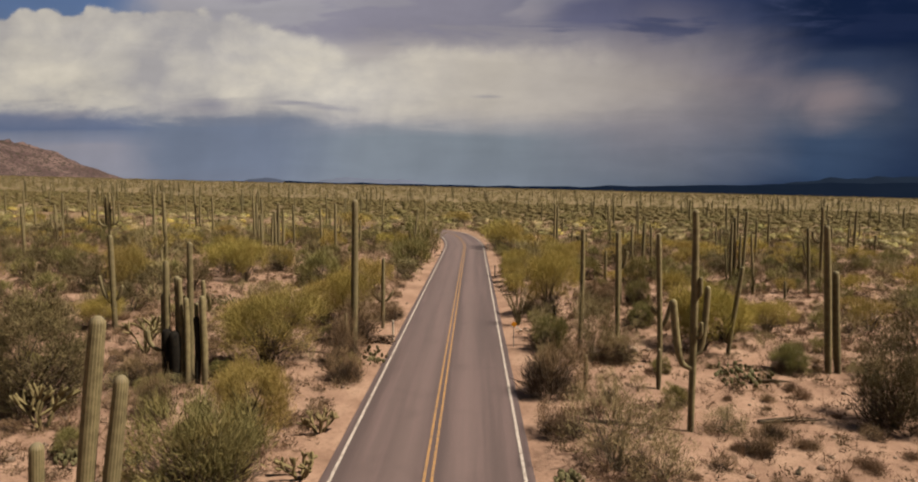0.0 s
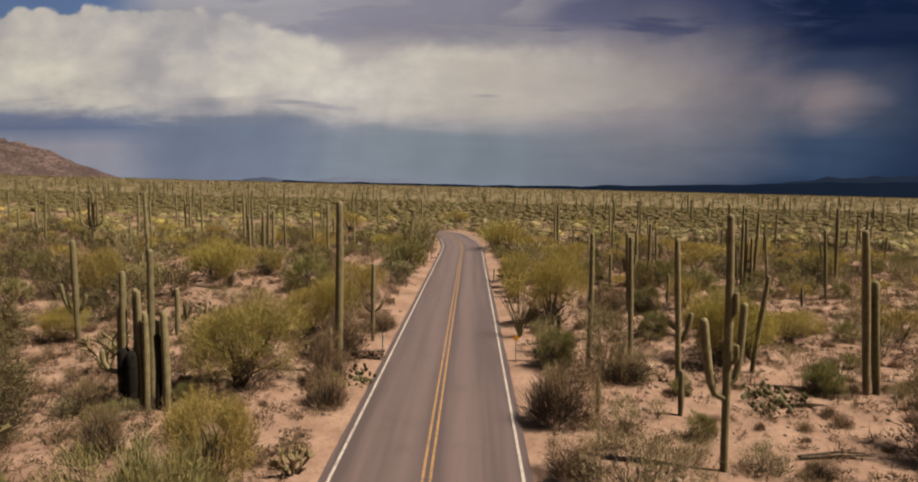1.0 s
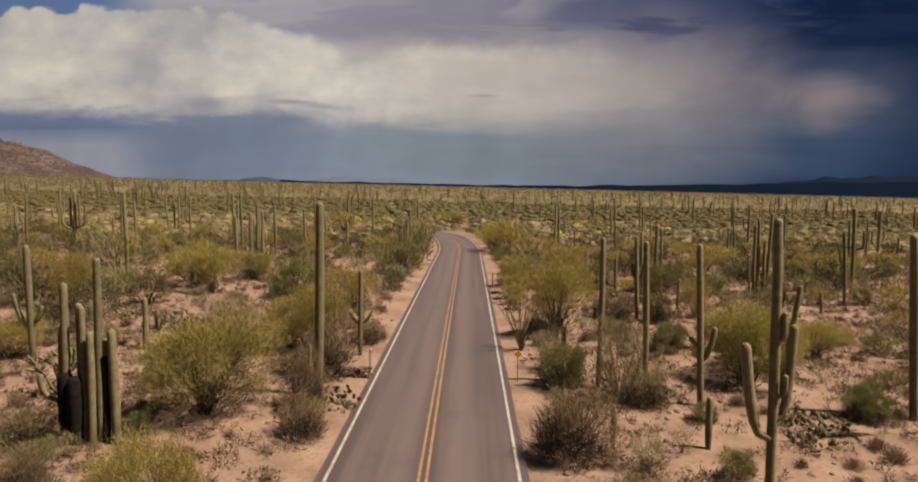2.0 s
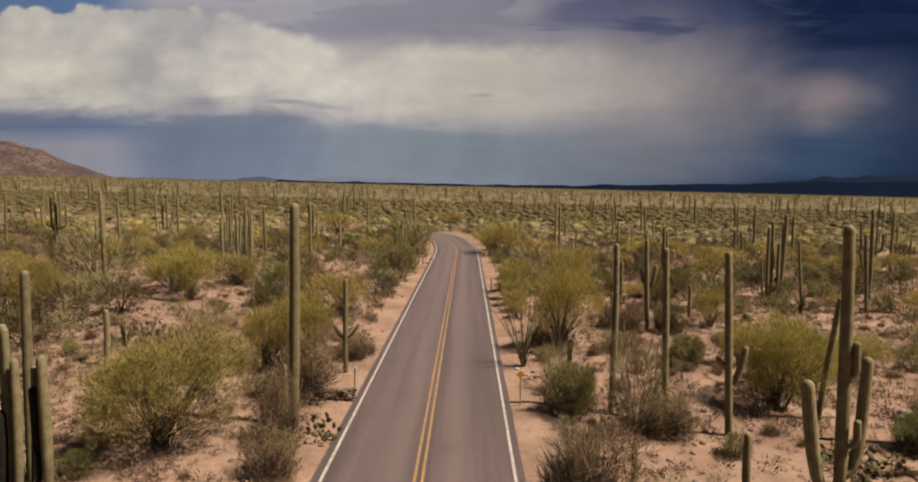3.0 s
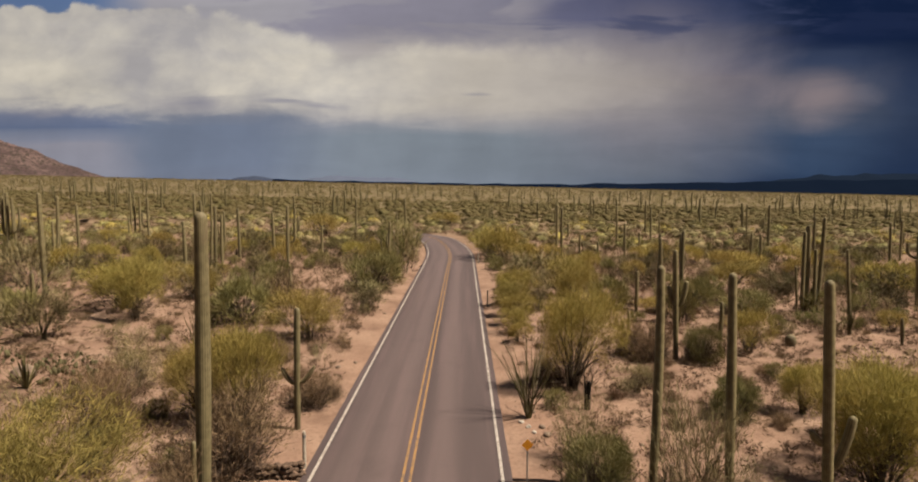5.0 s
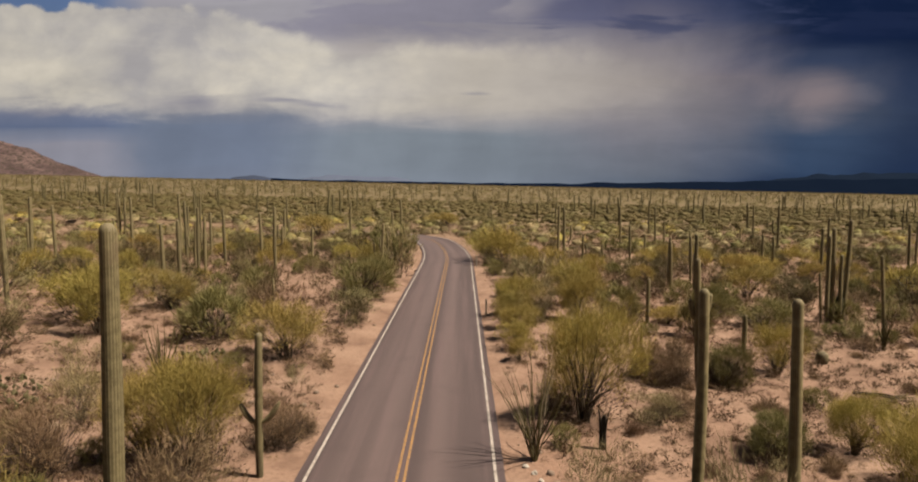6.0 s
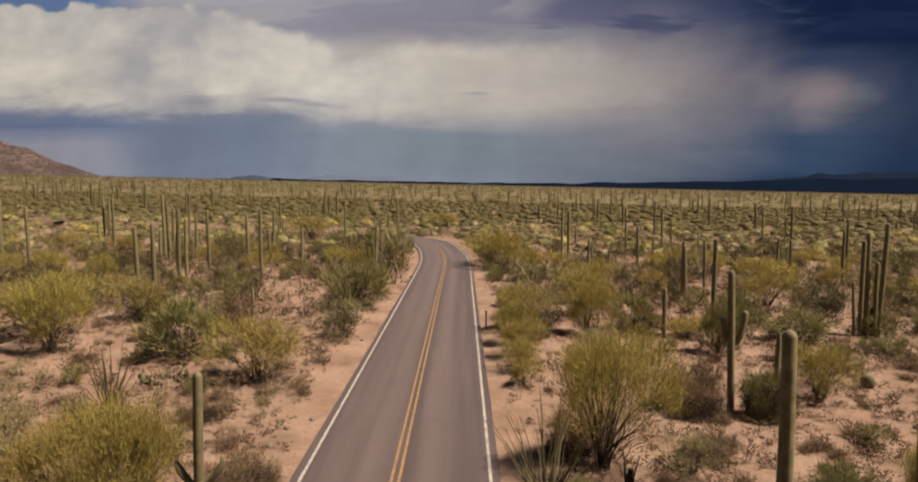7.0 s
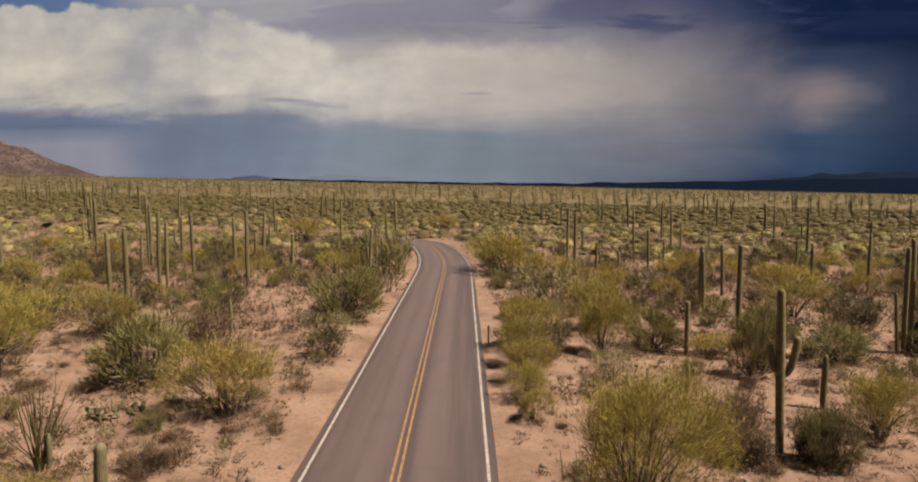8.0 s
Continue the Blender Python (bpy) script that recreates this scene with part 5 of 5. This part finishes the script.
def scrub_clump(seed, clumps, each, ln, wd, core=0.0):
    """A coarse bush of unit half width and unit height; with core, leaves lie over a lumpy mass of twigs."""
    rng = np.random.default_rng(seed)
    cs = []
    for _ in range(clumps):
        a, e = rng.uniform(0, 6.283), math.asin(rng.uniform(0.0, 1.0))
        k = rng.uniform(0.45, 0.95) if not core else rng.uniform(0.75, 0.98)
        cs.append((k * math.cos(e) * math.cos(a), k * math.cos(e) * math.sin(a), 0.15 + 0.72 * k * math.sin(e)))
    v, f = blades(rng, cs, each, 0.16, ln, wd, 0.8, 0.4, 0.6, (0, 0, 0))
    if not core:
        return v, f
    bm = bmesh.new()
    bmesh.ops.create_icosphere(bm, subdivisions=1 if clumps < 10 else 2, radius=1.0)
    bmesh.ops.delete(bm, geom=[q for q in bm.verts if q.co.z < -0.35], context="VERTS")
    for q in bm.verts:
        k = core * (0.78 + 0.55 * noise.noise(q.co * 1.7 + Vector((seed * 3.7, 0, 0))) + 0.35 * noise.noise(q.co * 4.5 + Vector((0, seed * 2.3, 0))))
        q.co = Vector((q.co.x * k, q.co.y * k, 0.12 + 0.78 * q.co.z * k))
    bm.verts.index_update()
    cv = np.array([q.co[:] for q in bm.verts])
    cf = np.array([[q.index for q in face.verts] for face in bm.faces])
    bm.free()
    return np.concatenate((v, cv)), np.concatenate((f, cf + len(v)))


rows = [[], [], []]
for _ in range(6800):
    y = 14 + 116 * SCATTER.random()
    x = SCATTER.uniform(-0.80, 0.82) * (y + 5)
    if road_gap(x, y) < 3.7 + 1.4 * SCATTER.random() ** 0.6 or SCATTER.random() > 0.35 + thick(x + 40, y):
        continue
    s = SCATTER.uniform(0.5, 1.7)
    rows[SCATTER.randrange(3)].append((x, y, ground_z(x, y) - 0.02, SCATTER.uniform(0, 6.28), s, s * SCATTER.uniform(0.6, 1.1)))
scattered_mesh("dry_grass", [small_tuft(i, 32, 0.20, 0.020) for i in range(3)], rows, M["grass"], "dry brown grass and twiggy litter over the sand", "dry grass")


def pebble(seed):
    bm = bmesh.new()
    bmesh.ops.create_icosphere(bm, subdivisions=1, radius=0.5)
    rng = random.Random(seed)
    for v in bm.verts:
        v.co *= rng.uniform(0.75, 1.2)
    tv = np.array([v.co[:] for v in bm.verts])
    tf = np.array([[v.index for v in f.verts] for f in bm.faces])
    bm.free()
    return tv, tf


rows = [[], []]
for _ in range(2600):
    y = 14 + 80 * SCATTER.random()
    x = SCATTER.uniform(-0.78, 0.80) * (y + 3)
    if road_gap(x, y) < 3.7:
        continue
    s = 0.06 + 0.30 * SCATTER.random() ** 4
    rows[SCATTER.randrange(2)].append((x, y, ground_z(x, y) + 0.1 * s, SCATTER.uniform(0, 6.28), s, s * 0.7))
scattered_mesh("gravel", [pebble(1), pebble(2)], rows, M["rock"], "scattered tan stones and gravel on the sand", "stones")


def low_spots(n, y0, y1, power, widths):
    out = [[], [], []]
    for _ in range(n):
        y = y0 + (y1 - y0) * SCATTER.random() ** power
        x = SCATTER.uniform(-0.80, 0.82) * (y + 5)
        if road_gap(x, y) < 4.0 + 1.5 * SCATTER.random() or SCATTER.random() > 0.2 + 1.1 * thick(x - 60, y + 20) or (y < 33 and 7 < x < 17 and SCATTER.random() < 0.7):
            continue
        w = widths[0] + widths[1] * SCATTER.random() ** 1.8
        out[SCATTER.randrange(3)].append((x, y, ground_z(x, y) - 0.03, SCATTER.uniform(0, 6.28), w, w * SCATTER.uniform(0.6, 1.15)))
    return out


scattered_mesh("low_scrub", [scrub_clump(60 + i, 10, 6, 0.29, 0.12) for i in range(3)], low_spots(14500, 16, 72, 0.85, (0.10, 0.42)), M["low_scrub"], "low brown and olive scrub between the larger bushes", "scrub")
scattered_mesh("low_scrub", [scrub_clump(65 + i, 9, 5, 0.36, 0.10) for i in range(3)], low_spots(9500, 68, 165, 0.9, (0.35, 0.75)), M["low_scrub"], "low brown and olive scrub farther over the plain", "scrub")

rows = [[], [], []]
for bx, by, half in list(OCCUPIED):
    if by > 72 or half < 0.7:
        continue
    for _ in range(9):
        a, k = SCATTER.uniform(0, 6.28), half * SCATTER.uniform(0.35, 1.15)
        x, y, w = bx + k * math.cos(a), by + k * math.sin(a), SCATTER.uniform(0.18, 0.48)
        if road_gap(x, y) > 4.2:
            rows[SCATTER.randrange(3)].append((x, y, ground_z(x, y) - 0.03, SCATTER.uniform(0, 6.28), w, w * SCATTER.uniform(0.6, 1.1)))
scattered_mesh("undergrowth", [scrub_clump(160 + i, 10, 6, 0.34, 0.09) for i in range(3)], rows, M["bursage"], "dry brown twigs and litter about the feet of the bushes", "undergrowth")

# ---- the plain towards the horizon ----
def far_spots(n, y0, y1, power, half, height, gap=5.0):
    out = [[], [], []]
    for _ in range(n):
        y = y0 + (y1 - y0) * SCATTER.random() ** power
        x = SCATTER.uniform(-0.80, 0.82) * y
        if y < 175 and road_gap(x, y) < gap:
            continue
        w = SCATTER.uniform(*half)
        out[SCATTER.randrange(3)].append((x, y, ground_z(x, y) - 0.05, SCATTER.uniform(0, 6.28), w, w * SCATTER.uniform(*height)))
    return out


for mat, count, label, seed in (("palo_verde", 120, "yellow-green palo verde bushes over the middle plain", 110), ("creosote", 330, "dark olive creosote bushes over the middle plain", 120),
                                ("mesquite", 380, "dull grey-green mesquite shrubs over the middle plain", 130), ("acacia", 380, "pale grey-green acacia shrubs over the middle plain", 140)):
    scattered_mesh("bushes", [scrub_clump(seed + i, 22, 8, 0.17, 0.05, 0.80) for i in range(3)], far_spots(count, 108, 175, 0.75, (0.8, 2.0), (0.75, 1.15)), M[mat], label, "scrub")
scattered_mesh("desert_scrub", [scrub_clump(70 + i, 12, 5, 0.22, 0.10, 0.92) for i in range(3)], far_spots(4600, 165, 300, 0.8, (0.6, 2.2), (0.55, 0.95)), M["scrub"], "olive desert scrub covering the plain", "scrub")
scattered_mesh("desert_scrub", [scrub_clump(80 + i, 6, 3, 0.26, 0.16, 0.95) for i in range(3)], far_spots(3000, 290, 520, 0.8, (0.9, 2.6), (0.45, 0.8)), M["scrub"], "olive desert scrub on the farther plain", "scrub")
scattered_mesh("desert_scrub", [scrub_clump(90 + i, 4, 3, 0.40, 0.32) for i in range(3)], far_spots(14000, 500, 900, 0.8, (0.8, 1.8), (0.5, 0.9)), M["scrub"], "olive desert scrub fading to the horizon", "scrub")


def far_stem(form):
    pts, rad = column(1.0, 0.034, rng=random.Random(form), steps=3)
    v, f = tube(pts[:5] + pts[6:7], rad[:5] + rad[6:7], 6)
    if form:
        p, q = arm_path(0.40, 0.3, 0.11, 0.70 + 0.1 * form, 0.024, 0.034)
        tube(p[::2], q[::2], 4, 0.0, v, f)
    if form > 1:
        p, q = arm_path(0.45, 3.4, 0.10, 0.75, 0.024, 0.034)
        tube(p[::2], q[::2], 4, 0.0, v, f)
    tris = []
    for face in f:
        tris += [(face[0], face[i], face[i + 1]) for i in range(1, len(face) - 1)]
    return np.array([tuple(a) for a in v]), np.array(tris)


rows = [[], [], []]
for _ in range(1150):
    y = 150 + 640 * SCATTER.random() ** 0.85
    x = SCATTER.uniform(-0.80, 0.82) * y
    if y < 175 and road_gap(x, y) < 5:
        continue
    h = SCATTER.uniform(2.5, 7.5) * (1 - 0.5 * smooth(300.0, 700.0, y))
    rows[SCATTER.choice((0, 0, 0, 1, 2))].append((x, y, ground_z(x, y) - 0.1, SCATTER.uniform(0, 6.28), h * SCATTER.uniform(0.85, 1.2), h))
scattered_mesh("saguaro_forest", [far_stem(0), far_stem(1), far_stem(2)], rows, M["skin"], "countless distant saguaro cacti standing over the plain", "cacti")
